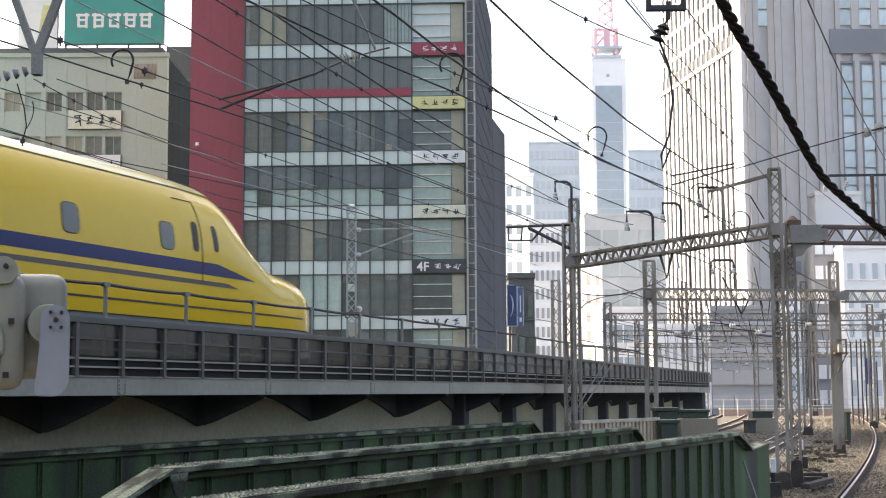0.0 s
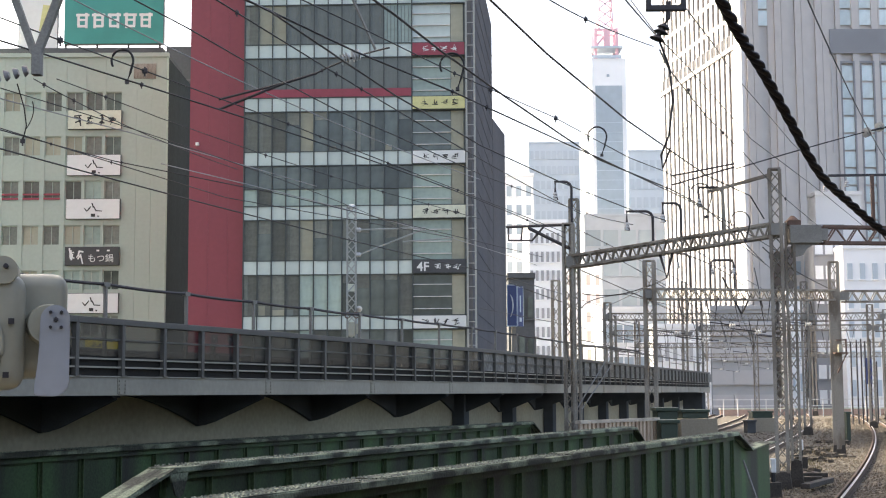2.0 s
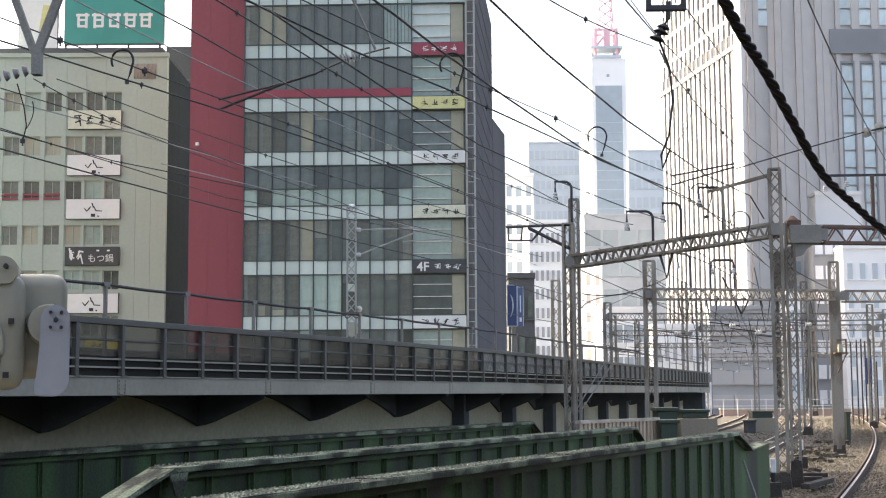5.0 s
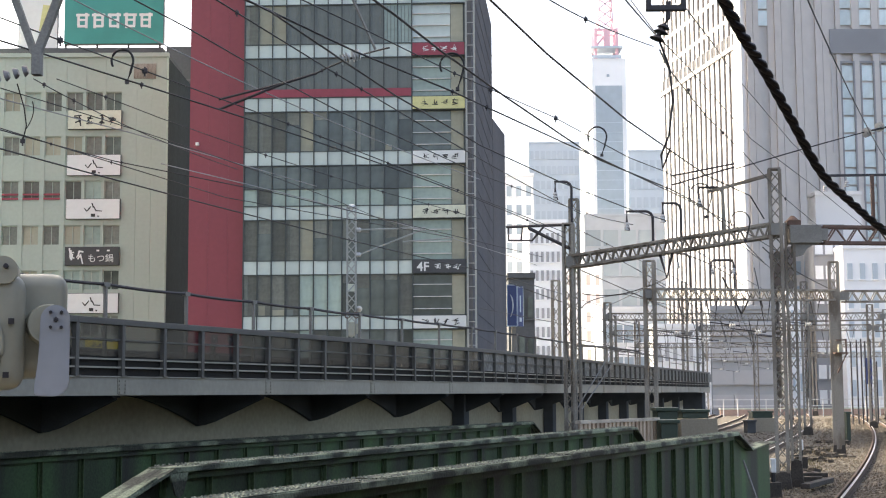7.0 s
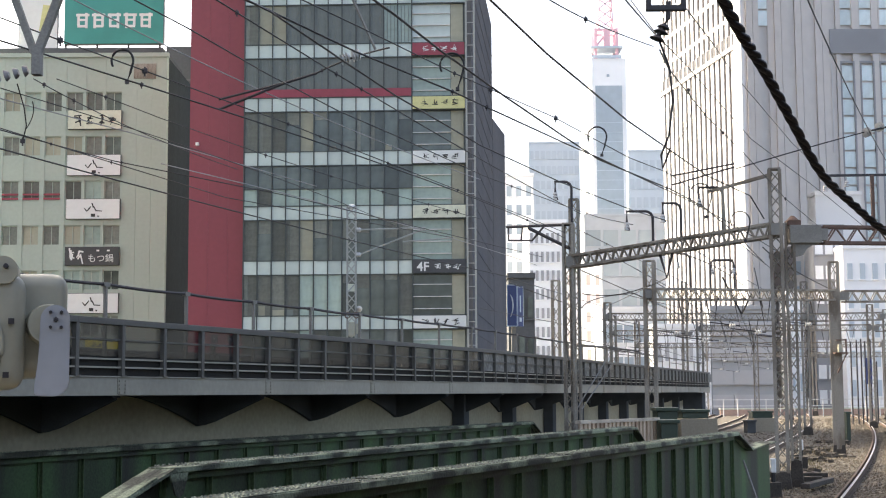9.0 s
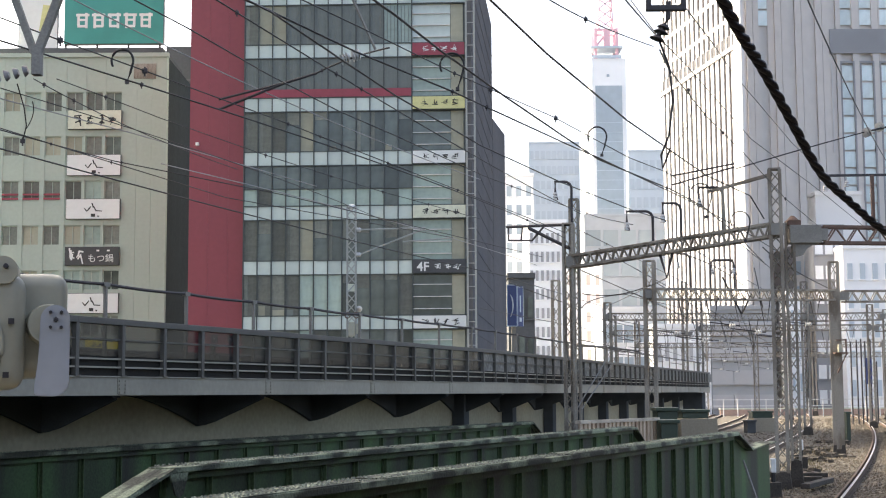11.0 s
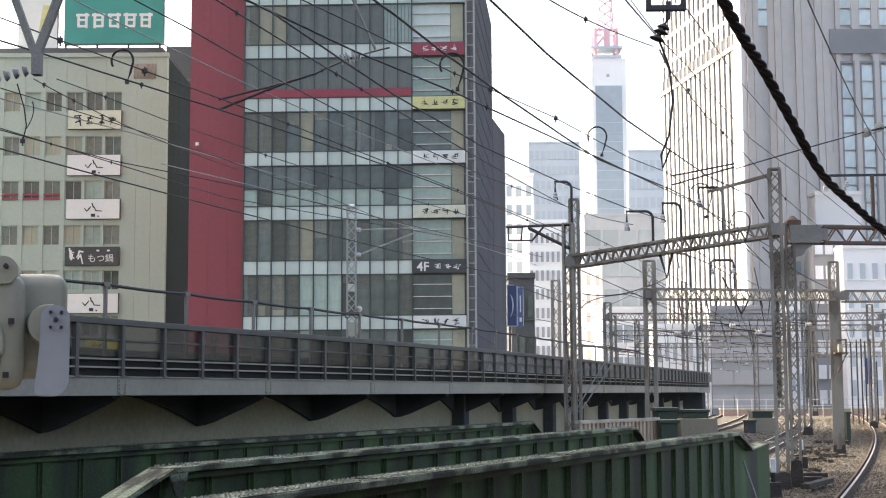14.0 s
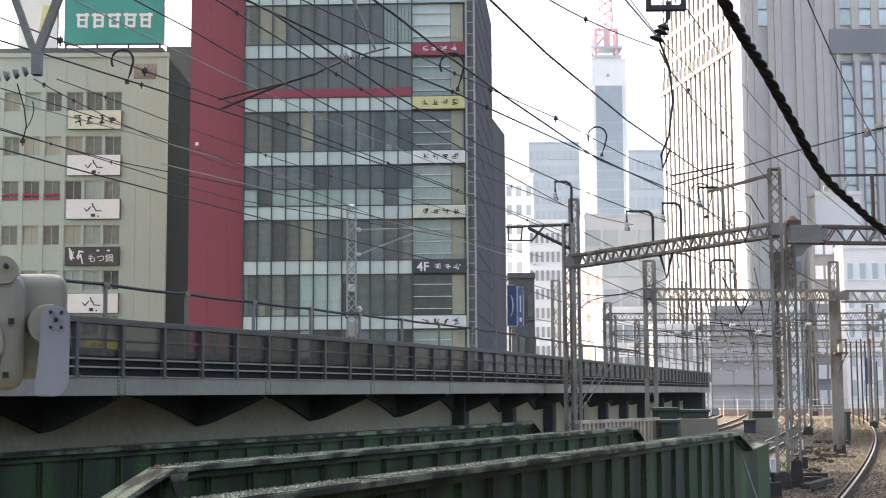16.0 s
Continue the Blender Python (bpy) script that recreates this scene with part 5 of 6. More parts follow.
WIRES = []
LIGHT = "pale bare overhead wire above the viaduct"
wire([(-2.88, 17.49, 7.60), (-1.33, 22.88, 7.60), (3.92, 39.49, 7.60)], 0.015)
wire([(-6.07, 22.08, 9.00), (-3.93, 29.06, 9.00), (1.13, 42.03, 9.00)], 0.016, "lwire", LIGHT)
wire([(-5.58, 17.03, 7.00), (-3.38, 21.72, 7.00), (3.65, 41.96, 7.20)], 0.017)
wire([(-6.06, 18.49, 7.7), (-5.51, 19.8, 7.68), (-4.71, 21.54, 7.65), (-3.78, 23.67, 7.62), (-2.86, 25.85, 7.6), (-2.02, 27.99, 7.58), (-1.14, 30.23, 7.56), (0.37, 34.14, 7.54), (1.77, 37.8, 7.52), (3.75, 43.1, 7.5)], 0.014)
wire([(-6.11, 22.0, 7.6), (-5.66, 23.39, 7.6), (-5.1, 25.27, 7.6), (-3.71, 29.28, 7.6), (-2.57, 32.19, 7.6), (-1.49, 34.79, 7.6), (-0.38, 37.16, 7.6), (1.08, 40.4, 7.6)], 0.011)
wire([(-6.47, 21.99, 7.60), (-6.00, 25.34, 7.60), (-4.57, 31.13, 7.60)], 0.012)
wire([(-7.31, 22.38, 7.60), (-6.31, 24.97, 7.60), (-1.36, 40.25, 7.40)], 0.012)
wire([(-8.00, 24.60, 7.00), (-5.77, 31.51, 7.00), (2.42, 52.17, 6.90)], 0.016)
wire([(-9.4, 28.85, 8.2), (-8.74, 31.14, 8.20), (-6.18, 39.92, 8.20), (0.40, 55.0, 8.68)], 0.013)
wire([(-7.82, 38.78, 9.00), (-6.07, 42.55, 9.00), (4.72, 70.82, 9.00)], 0.016, "lwire", LIGHT)
wire([(-9.78, 30.21, 8.4), (-8.18, 34.67, 8.40), (-4.67, 40.82, 8.40), (4.25, 60.17, 8.40)], 0.014)
wire([(-9.69, 29.69, 9.0), (-9.41, 30.34, 9.00), (-7.64, 34.09, 9.00), (-3.90, 43.23, 9.00)], 0.014, "lwire", LIGHT)
wire([(1.07, 15.00, 6.92), (1.90, 18.00, 7.43), (3.36, 22.00, 8.07)], 0.012)
wire([(3.95, 15.00, 6.91), (5.69, 20.00, 7.29), (13.04, 40.00, 8.59)], 0.012)
wire([(6.27, 30.00, 7.36), (8.00, 31.00, 7.96), (9.69, 32.00, 8.52)], 0.018)
wire([(9.69, 32.00, 8.52), (10.94, 33.00, 8.92)], 0.03)
wire([(1.78, 13.00, 6.28), (1.89, 12.00, 5.65)], 0.007)
wire([(3.90, 22.00, 7.36), (3.93, 22.00, 7.00), (3.72, 22.00, 6.54)], 0.008)
wire([(0.44, 16.43, 7.4), (1.55, 20.28, 7.53), (3.46, 26.06, 7.67), (6.39, 33.85, 7.82), (8.36, 38.04, 7.9)], 0.022)
wire([(8.9, 40.5, 8.24), (9.39, 41.0, 7.64)], 0.020)
wire([(-2.52, 15.68, 7.2), (-2.12, 16.61, 7.22), (-1.18, 18.99, 7.27), (0.16, 21.81, 7.32), (2.49, 27.11, 7.38), (3.21, 28.68, 7.4), (6.28, 35.66, 7.45), (8.92, 42.08, 7.47), (12.98, 52.49, 7.5)], 0.020)
wire([(-2.37, 15.0, 7.0), (-1.98, 16.09, 7.03), (-1.38, 18.55, 7.08), (-0.71, 21.16, 7.12), (0.7, 25.81, 7.17), (2.57, 30.79, 7.23), (4.91, 36.19, 7.28), (6.16, 38.59, 7.3)], 0.018)
wire([(-1.08, 17.37, 7.7), (-0.63, 18.73, 7.71), (-0.02, 20.78, 7.72), (1.17, 24.41, 7.74), (2.48, 28.21, 7.75), (3.48, 31.06, 7.76), (4.7, 33.55, 7.77), (5.91, 36.02, 7.78), (7.32, 39.34, 7.78), (9.55, 45.95, 7.79), (13.21, 57.63, 7.8)], 0.018)
wire([(-2.18, 18.43, 8.0), (-1.19, 20.58, 8.02), (0.17, 23.6, 8.04), (1.23, 25.72, 8.05), (2.22, 27.73, 8.07), (3.43, 30.56, 8.08), (4.41, 32.8, 8.08), (5.62, 35.03, 8.09), (7.22, 39.19, 8.1)], 0.014)
wire([(-4.22, 17.7, 7.8), (-3.62, 19.74, 7.81), (-2.88, 22.68, 7.83), (-1.92, 25.89, 7.84), (-0.96, 28.47, 7.85), (1.06, 34.17, 7.87), (3.48, 39.82, 7.89), (4.73, 42.52, 7.89), (6.03, 44.51, 7.9)], 0.015)
wire([(1.89, 12.0, 5.55), (2.94, 18.0, 6.78), (4.55, 24.0, 7.34), (6.52, 30.0, 7.66), (8.81, 36.0, 7.54), (11.27, 42.0, 7.5)], 0.013)
wire([(1.9, 15.0, 6.97), (3.71, 24.0, 8.77), (5.75, 33.0, 10.42), (9.31, 42.0, 10.17), (13.93, 51.0, 9.73), (18.26, 60.0, 9.39)], 0.012)
wire([(2.11, 12.0, 5.94), (3.61, 18.5, 7.25), (5.27, 25.0, 8.28), (7.88, 31.5, 8.21), (10.25, 38.0, 8.61)], 0.010)
wire([(9.56, 42.0, 6.9), (12.85, 52.0, 7.14), (16.92, 62.0, 7.13)], 0.022)
wire([(9.52, 45.0, 7.32), (13.52, 58.0, 7.65)], 0.014)
wire([(12.28, 62.0, 7.66), (13.08, 62.0, 6.03), (13.11, 62.0, 6.03), (13.55, 62.0, 6.9)], 0.040)
wire([(13.71, 62.0, 8.02), (15.84, 70.0, 6.75)], 0.022)
wire([(7.83, 48.0, 7.4), (10.32, 54.0, 7.44), (12.77, 60.0, 7.13)], 0.018)
wire([(-4.59, 15.0, 5.96), (-4.55, 15.13, 5.73), (-4.56, 15.27, 5.55), (-4.64, 15.4, 5.39)], 0.009)
wire([(-4.42, 15.0, 5.76), (-4.47, 15.2, 5.67), (-4.6, 15.4, 5.54)], 0.007)
wire([(2.32, 50.0, 6.52), (4.31, 55.0, 6.24), (5.89, 60.0, 6.2)], 0.016)
wire([(5.5, 56.0, 5.96), (6.95, 63.0, 6.81), (9.41, 70.0, 7.49)], 0.022)
wire([(5.51, 56.0, 6.52), (6.86, 56.0, 6.47), (8.21, 56.0, 6.85)], 0.020)
wire([(5.25, 56.0, 4.46), (6.59, 62.33, 4.65), (7.81, 68.67, 4.8), (10.32, 75.0, 4.78)], 0.050)
wire([(-1.65, 25.00, 9.81), (-1.20, 25.00, 8.79)], 0.035, "steel", "grey steel hanger rod above the line")
wire([(-2.30, 25.40, 8.45), (-1.77, 25.20, 8.63), (-0.94, 25.00, 8.82)], 0.022)
wire([(5.23, 55.00, 9.01), (18.98, 92.00, 8.07)], 0.014)
wire([(5.88, 53.00, 8.02), (27.09, 107.00, 4.87)], 0.014)
wire([(8.98, 71.00, 7.56), (23.33, 107.00, 7.66)], 0.016)
wire([(7.84, 48.00, 7.88), (24.84, 92.00, 6.93)], 0.013)
wire([(8.17, 80.00, 6.92), (19.44, 107.00, 6.36)], 0.016)
wire([(5.63, 60.00, 4.88), (12.38, 85.00, 4.86)], 0.02)
wire([(4.08, 45.00, 6.66), (18.93, 92.00, 6.04)], 0.014)
wire([(4.49, 45.50, 6.52), (16.75, 92.00, 7.16)], 0.012)
wire([(6.83, 43.00, 6.08), (10.88, 92.00, 8.30)], 0.014)
wire([(8.44, 56.00, 6.96), (33.77, 140.00, 5.58)], 0.018)
wire([(12.39, 60.00, 6.53), (31.26, 140.00, 5.59)], 0.018)
wire([(1.52, 50.00, 6.93), (10.70, 92.00, 8.11)], 0.014)
wire([(1.45, 60.00, 6.23), (16.27, 118.00, 7.06)], 0.016)
wire([(10.12, 92.00, 6.64), (29.93, 165.00, 6.17)], 0.022)
wire([(10.87, 92.00, 7.38), (26.57, 140.00, 7.85)], 0.02)


def loop(p, r, label="dark jumper loop clipped between two overhead wires"):
    t = thing("jumper_loop", pose(*p), label, "wire", "jumper loops")
    bm = bmesh.new()
    tube(bm, [(r * math.sin(a), 0, r * 1.05 * math.cos(a)) for a in [-2.1 + k * 0.25 for k in range(17)]] + [(r * 0.75, 0, -r * 1.1), (r * 0.45, 0, -r * 2.0)], 0.018, 6)
    part("wire_loop", bm, M["wire"], t)
    part("clamp", boxes((r * 0.3, r * 0.6, -0.04, 0.04, -r * 2.15, -r * 1.9)), M["dsteel"], t)


loop((0.16, 22.08, 7.80), 0.19)
loop((-4.70, 20.39, 7.50), 0.16)
loop((3.16, 28.43, 7.80), 0.19)
loop((7.00, 38.00, 7.93), 0.30)
loop((8.06, 38.00, 7.20), 0.26)


def on_wire(p):
    """The nearest place on any wire."""
    p = Vector(p)
    best = None
    for w in WIRES:
        for a, b in zip(w, w[1:]):
            k = max(0, min(1, (p - a).dot(b - a) / (b - a).length_squared))
            q = a.lerp(b, k)
            if best is None or (q - p).length < (best - p).length:
                best = q
    return best


def clip(p, s=0.025):
    p = on_wire(p)
    t = thing("wire_clip", pose(*p), "small dark clamp on an overhead wire", "clamp", "wire clamps")
    part("clamp_body", boxes((-s, s, -s * 0.7, s * 0.7, -s, s), bevel=s * 0.3), M["dsteel"], t)
    part("clamp_bolt", boxes((-s * 0.3, s * 0.3, -s * 0.3, s * 0.3, -s * 2.2, s * 1.6)), M["dsteel"], t)


for q in ((3.9, 22.0, 7.36), (4.48, 23.75, 7.32), (5.29, 26.25, 7.46), (0.74, 23.13, 7.33), (1.87, 17.88, 7.41), (-2.93, 27.31, 7.64), (-2.19, 25.36, 8.49), (-1.65, 21.76, 7.6), (-1.33, 22.88, 7.6), (-2.69, 18.16, 7.6), (-4.3, 19.77, 7.0), (-6.41, 22.41, 7.6), (-6.23, 23.66, 7.6), (-4.63, 15.39, 5.4), (-8.74, 31.14, 8.2), (-7.99, 33.7, 8.2), (-8.03, 34.93, 8.4), (1.89, 36.9, 7.15), (6.95, 59.62, 8.89), (5.8, 56.54, 8.97), (4.26, 41.51, 7.89), (8.81, 36.0, 7.54), (0.21, 23.69, 8.04), (0.16, 21.81, 7.32), (5.62, 35.03, 8.09), (5.82, 35.55, 8.09), (5.71, 35.61, 7.78), (1.77, 35.82, 7.88), (-3.71, 29.28, 7.6), (-2.57, 32.19, 7.6), (-1.49, 34.79, 7.6), (-0.38, 37.16, 7.6), (-5.66, 23.39, 7.6), (-2.86, 25.85, 7.6), (-2.02, 27.99, 7.58), (-1.18, 30.14, 7.56), (0.37, 34.14, 7.54)):
    clip(q)
for q in ((0.88, 25.01, 8.05), (-5.45, 19.86, 7.7), (-4.81, 21.76, 7.7), (2.27, 27.85, 8.07)):
    clip(q, 0.04)
for q in ((-1.75, 25.20, 8.65), (-1.54, 25.10, 8.69), (9.76, 32.00, 8.50), (10.22, 32.50, 8.72)):
    t = thing("line_insulator", pose(*q, 0, 0, 15), "white porcelain disc insulator on an overhead wire", "insulator", "line insulators")
    for k in range(3):
        bm = bmesh.new()
        bmesh.ops.create_cone(bm, cap_ends=True, segments=14, radius1=0.11, radius2=0.05, depth=0.05, matrix=Matrix.Translation((0.05 * k - 0.05, 0, 0.02 * k)) @ Matrix.Rotation(radians(72), 4, "Y"))
        part("disc", bm, M["porcelain"], t)


def twisted_cable():
    q = [Vector(p) for p in ((0.76, 4.00, 3.84), (0.83, 4.20, 3.84), (0.99, 4.60, 3.79), (1.16, 5.00, 3.75), (1.38, 5.50, 3.66), (1.65, 6.10, 3.55), (1.96, 6.70, 3.49), (2.34, 7.40, 3.43), (2.85, 8.30, 3.39))]
    a = q[1]
    t = thing("twisted_cable", Matrix.Translation(a), "thick black twisted cable hanging across the view", "cable")
    n = 260
    path = []
    for i in range(n + 1):
        s = 6 * i / n
        k = min(int(s), 5)
        s -= k
        p0, p1, p2, p3 = q[k:k + 4]
        path.append(0.5 * (2 * p1 + (p2 - p0) * s + (2 * p0 - 5 * p1 + 4 * p2 - p3) * s * s + (3 * p1 - p0 - 3 * p2 + p3) * s ** 3) - a)
    for s in range(3):
        pts = []
        for i, p in enumerate(path):
            d = (path[min(i + 1, n)] - path[max(i - 1, 0)]).normalized()
            x = d.cross(Vector((0, 0, 1))).normalized()
            y = x.cross(d)
            ang = s * math.tau / 3 + i * 4.6 / n * 12
            pts.append(p + 0.0098 * (math.cos(ang) * x + math.sin(ang) * y))
        smooth(part("strand", tube(bmesh.new(), pts, 0.0108, 8), M["cable"], t))
    return t, a


CABLE, CABLE_TOP = twisted_cable()


# ---- camera housing on the platform pole ----
def housing():
    p = Vector((-0.87, 3.00, 2.73))
    k = 3.0 / 2500
    t = thing("signal_housing", Matrix.Translation(p) @ pose(0, 0, 0, 0, 0, 16), "beige weatherproof equipment housing with a pale hinge bracket", "equipment box")
    smooth(part("case", boxes((-130 * k, 57 * k, -0.02, 0.22, -76 * k, 108 * k), bevel=0.03), M["box"], t))
    smooth(part("front_plate", boxes((-190 * k, -14 * k, -0.075, 0.02, -98 * k, 104 * k), bevel=0.034), M["box"], t))
    bm = bmesh.new()
    bmesh.ops.create_cone(bm, cap_ends=True, segments=28, radius1=27 * k, radius2=24 * k, depth=0.1, matrix=Matrix.Translation((-52 * k, -0.035, 108 * k)) @ Matrix.Rotation(radians(90), 4, "X"))
    part("boss", bm, M["box"], t)
    bm = bmesh.new()
    bmesh.ops.create_cone(bm, cap_ends=True, segments=8, radius1=5 * k, radius2=4 * k, depth=0.03, matrix=Matrix.Translation((-48 * k, -0.09, 114 * k)) @ Matrix.Rotation(radians(90), 4, "X"))
    part("boss_bolt", bm, M["dsteel"], t)
    # dark oval opening with rim
    bm = bmesh.new()
    bmesh.ops.create_cone(bm, cap_ends=True, segments=32, radius1=43 * k, radius2=43 * k, depth=0.03, matrix=Matrix.Translation((-92 * k, -0.064, -20 * k)) @ Matrix.Rotation(radians(90), 4, "X") @ Matrix.Diagonal((0.9, 1.35, 1, 1)))
    part("opening", bm, M["black"], t, "dark oval opening")
    bm = bmesh.new()
    tube(bm, [(-92 * k + 40 * k * math.cos(a), -0.076, -20 * k + 60 * k * math.sin(a)) for a in [math.pi + i * math.tau / 40 for i in range(41)]], 5 * k, 10)
    smooth(part("opening_rim", bm, M["box"], t))
    # hinge drum and bracket arm
    bm = bmesh.new()
    bmesh.ops.create_cone(bm, cap_ends=True, segments=30, radius1=38 * k, radius2=33 * k, depth=0.05, matrix=Matrix.Translation((24 * k, -0.04, 16 * k)) @ Matrix.Rotation(radians(90), 4, "X"))
    part("hinge_drum", bm, M["box"], t)
    out = []
    for cx, cz, a0, a1 in ((36 * k, 24 * k, 180, 0), (36 * k, -84 * k, 360, 270)):
        for i in range(9):
            a = radians(a0 + (a1 - a0) * i / 8)
            out.append((cx + 25 * k * math.cos(a), cz + 25 * k * math.sin(a)))
    out += [(14 * k, -109 * k), (3 * k, -106 * k), (4 * k, -85 * k), (11 * k, -50 * k)]
    bm = prism(bmesh.new(), out, -0.085, -0.068)
    bmesh.ops.bevel(bm, geom=[e for e in bm.edges], offset=0.0025, segments=2, affect="EDGES")
    part("bracket_arm", bm, M["plate"], t, "light grey steel bracket arm")
    for x, z in ((28, 36), (46, 36), (28, 10), (46, 10), (37, 23)):
        bm = bmesh.new()
        bmesh.ops.create_cone(bm, cap_ends=True, segments=6, radius1=(3.2 if x != 37 else 4.6) * k, radius2=2.8 * k, depth=0.01, matrix=Matrix.Translation((x * k, -0.09, z * k)) @ Matrix.Rotation(radians(90), 4, "X"))
        part("bolt", bm, M["dsteel"], t)
    for x, z in ((-37, 20), (-44, -72)):
        part("clip", boxes((x * k - 0.006, x * k + 0.006, -0.082, -0.07, z * k - 0.006, z * k + 0.006)), M["dsteel"], t)
    pl = thing("platform_pole", pose(-1.35, 3.1, 1.1), "grey steel pole carrying the equipment housing", "pole")
    bm = bmesh.new()
    tube(bm, [(0, 0, -1.4), (0, 0, 3.0)], 0.05, 12)
    tube(bm, [(0, 0, 1.75), (0.4, 0.0, 1.75)], 0.02, 8)
    part("tube", bm, M["steel"], pl)


housing()
tagged(part("platform", boxes((-2.2, 3.5, -25, 4.0, -6, 1.0), bevel=0.03), M["concrete"]), "grey concrete station platform under the camera", "platform", kind="structure")


# ---- unseen station shell that closes the place around the camera ----
# roof and dark wall are added to cut sky light on the girders
cn = thing("shade_canopy", pose(0, 0, 0), "unseen grey canopy and walls added behind the viewpoint for shade", "canopy", kind="structure")
part("canopy_roof", boxes((-4.5, 9.0, -40, -5.0, 6.2, 6.5)), M["concrete"], cn)
part("station_wall", boxes((9.0, 9.4, -40, 24.0, -6, 7.5)), M["louvre"], cn)
part("end_wall", boxes((-4.5, 9.0, -40.4, -40, -6, 6.5)), M["louvre"], cn)
for y in (-8, -16, -24):
    part("canopy_post", boxes((2.9, 3.15, y, y + 0.25, 1.0, 6.2), bevel=0.02), M["steel"], cn)


# ---- lineside things ----
def corrugated():
    p, q = Vector((4.06, 43.00, 1.37)), Vector((7.09, 47.50, 1.23))
    t = thing("corrugated_barrier", Matrix.Translation((p.x, p.y, -0.3)) @ pose(0, 0, 0, 0, 0, math.degrees(math.atan2(q.y - p.y, q.x - p.x))), "rusty pale corrugated steel barrier beside the viaduct", "barrier")
    L = (q - p).length
    n = 20
    z1 = 1.97
    for k in range(n):
        part("corrugation", boxes((k * L / n, k * L / n + L / n * 0.55, -0.06, 0.0, 0, z1), (k * L / n + L / n * 0.55, (k + 1) * L / n, 0.0, 0.03, 0, z1)), M["rust"], t)
    part("cap_rail", boxes((-0.05, L + 0.05, -0.1, 0.08, z1, z1 + 0.1)), M["rustcap"], t)


corrugated()


def cabinet(a, b, top, label, m="teal", base=-0.2):
    t = thing("lineside_cabinet", pose(a[0], a[1], base), label, "cabinet", "lineside cabinets")
    w, h = b[0] - a[0], top - base
    part("body", boxes((0, w, 0, 1.2, 0, h), bevel=0.03), M[m], t)
    part("lid", boxes((-0.06, w + 0.06, -0.08, 1.26, h, h + 0.12), bevel=0.02), M[m], t)


cabinet((7.50, 50.00, 1.16), (8.21, 50.00, 1.15), 1.95, "teal-green steel cabinet beside the track")
cabinet((10.06, 60.00, 1.24), (11.15, 60.00, 1.24), 1.76, "low dark teal trough cover beside the track", base=1.5)
cabinet((7.16, 47.00, 1.24), (7.72, 47.00, 1.24), 1.58, "small dark green lineside box")
cabinet((21.68, 100.00, 0.19), (23.11, 100.00, 0.18), 1.14, "dark green lineside box on a concrete trough", base=0.78)
cabinet((20.67, 97.00, -0.23), (21.25, 97.00, -0.23), 0.57, "small dark lineside box on the ballast", "bracket")
cabinet((22.64, 80.00, 0.42), (22.86, 80.00, 0.42), 1.34, "slim green relay box by the mast")


def trough(p, w, d, top):
    """A concrete trough with a sloping front."""
    bm = boxes((-0.2, w, -0.4, d, -0.25, top), bevel=0.03)
    for v in bm.verts:
        if v.co.y < 0 and v.co.z < 0.2:
            v.co.y -= 0.6
    ob = tagged(part("cable_trough", bm, M["concrete"]), "pale sloping concrete cable trough under a lineside box", "trough", "cable troughs")
    ob.matrix_basis = pose(p[0], p[1], 0)


trough((10.10, 60.00, 1.24), 1.35, 1.4, 1.5)
trough((21.88, 100.00, 0.19), 1.4, 1.5, 0.78)

fb = thing("far_wall", pose(32.65, 168, -0.3), "low orange-brown brick wall across the far tracks", "wall")
part("brickwork", boxes((0, 40, 0, 0.3, 0, 0.85)), M["brick"], fb)
part("coping", boxes((-0.1, 40.1, -0.06, 0.36, 0.85, 1.0)), M["signcream"], fb)
fr = thing("far_railing", pose(29.85, 160, -0.2), "white tubular railing before the far wall", "railing")
for k in range(22):
    part("post", boxes((k * 1.6, k * 1.6 + 0.08, 0, 0.08, 0, 2.0)), M["fin"], fr)
for z in (1.2, 1.9):
    part("rail", boxes((0, 35, -0.04, 0.04, z, z + 0.08)), M["fin"], fr)


def post(p, h, label, bands=True):
    t = thing("marker_post", pose(*p), label, "post", "marker posts")
    part("base", boxes((-0.18, 0.18, -0.15, 0.15, -0.2, 0.18), bevel=0.02), M["foot"], t)
    part("stem", boxes((-0.055, 0.055, -0.055, 0.055, 0.18, h), bevel=0.02), M["black"], t)
    part("tip", boxes((-0.07, 0.07, -0.07, 0.07, h * 0.55, h + 0.02), bevel=0.03), M["white"], t)


post((8.29, 36.00, 0.16), 0.75, "short black and white marker post by the girder")
post((11.51, 46.00, 0.34), 0.7, "short white marker post beside the masts")
post((18.34, 66.00, 0.08), 0.6, "short white marker post on the ballast")

pole_p = (6.60, 31.50, 1.10)
lp = thing("leaning_pipe", pose(*pole_p), "pale steel pipe leaning on the girder end", "pipe")
bm = bmesh.new()
tube(bm, [(0, 0, 0), tuple(Vector((6.83, 31.00, 0.09)) - Vector(pole_p))], 0.025, 8)
part("tube", bm, M["steel"], lp)
sb = thing("stay_rods", pose(*(4.04, 43.00, 2.15)), "pair of pale stay rods on the mast", "stay")
o = Vector((4.04, 43.00, 2.15))
for p, q in (((4.04, 43.00, 2.15), (4.99, 43.00, 3.68)), ((4.18, 43.00, 2.12), (5.12, 43.00, 3.48))):
    bm = bmesh.new()
    tube(bm, [Vector(p) - o, Vector(q) - o], 0.02, 6)
    part("rod", bm, M["lwire"], sb)

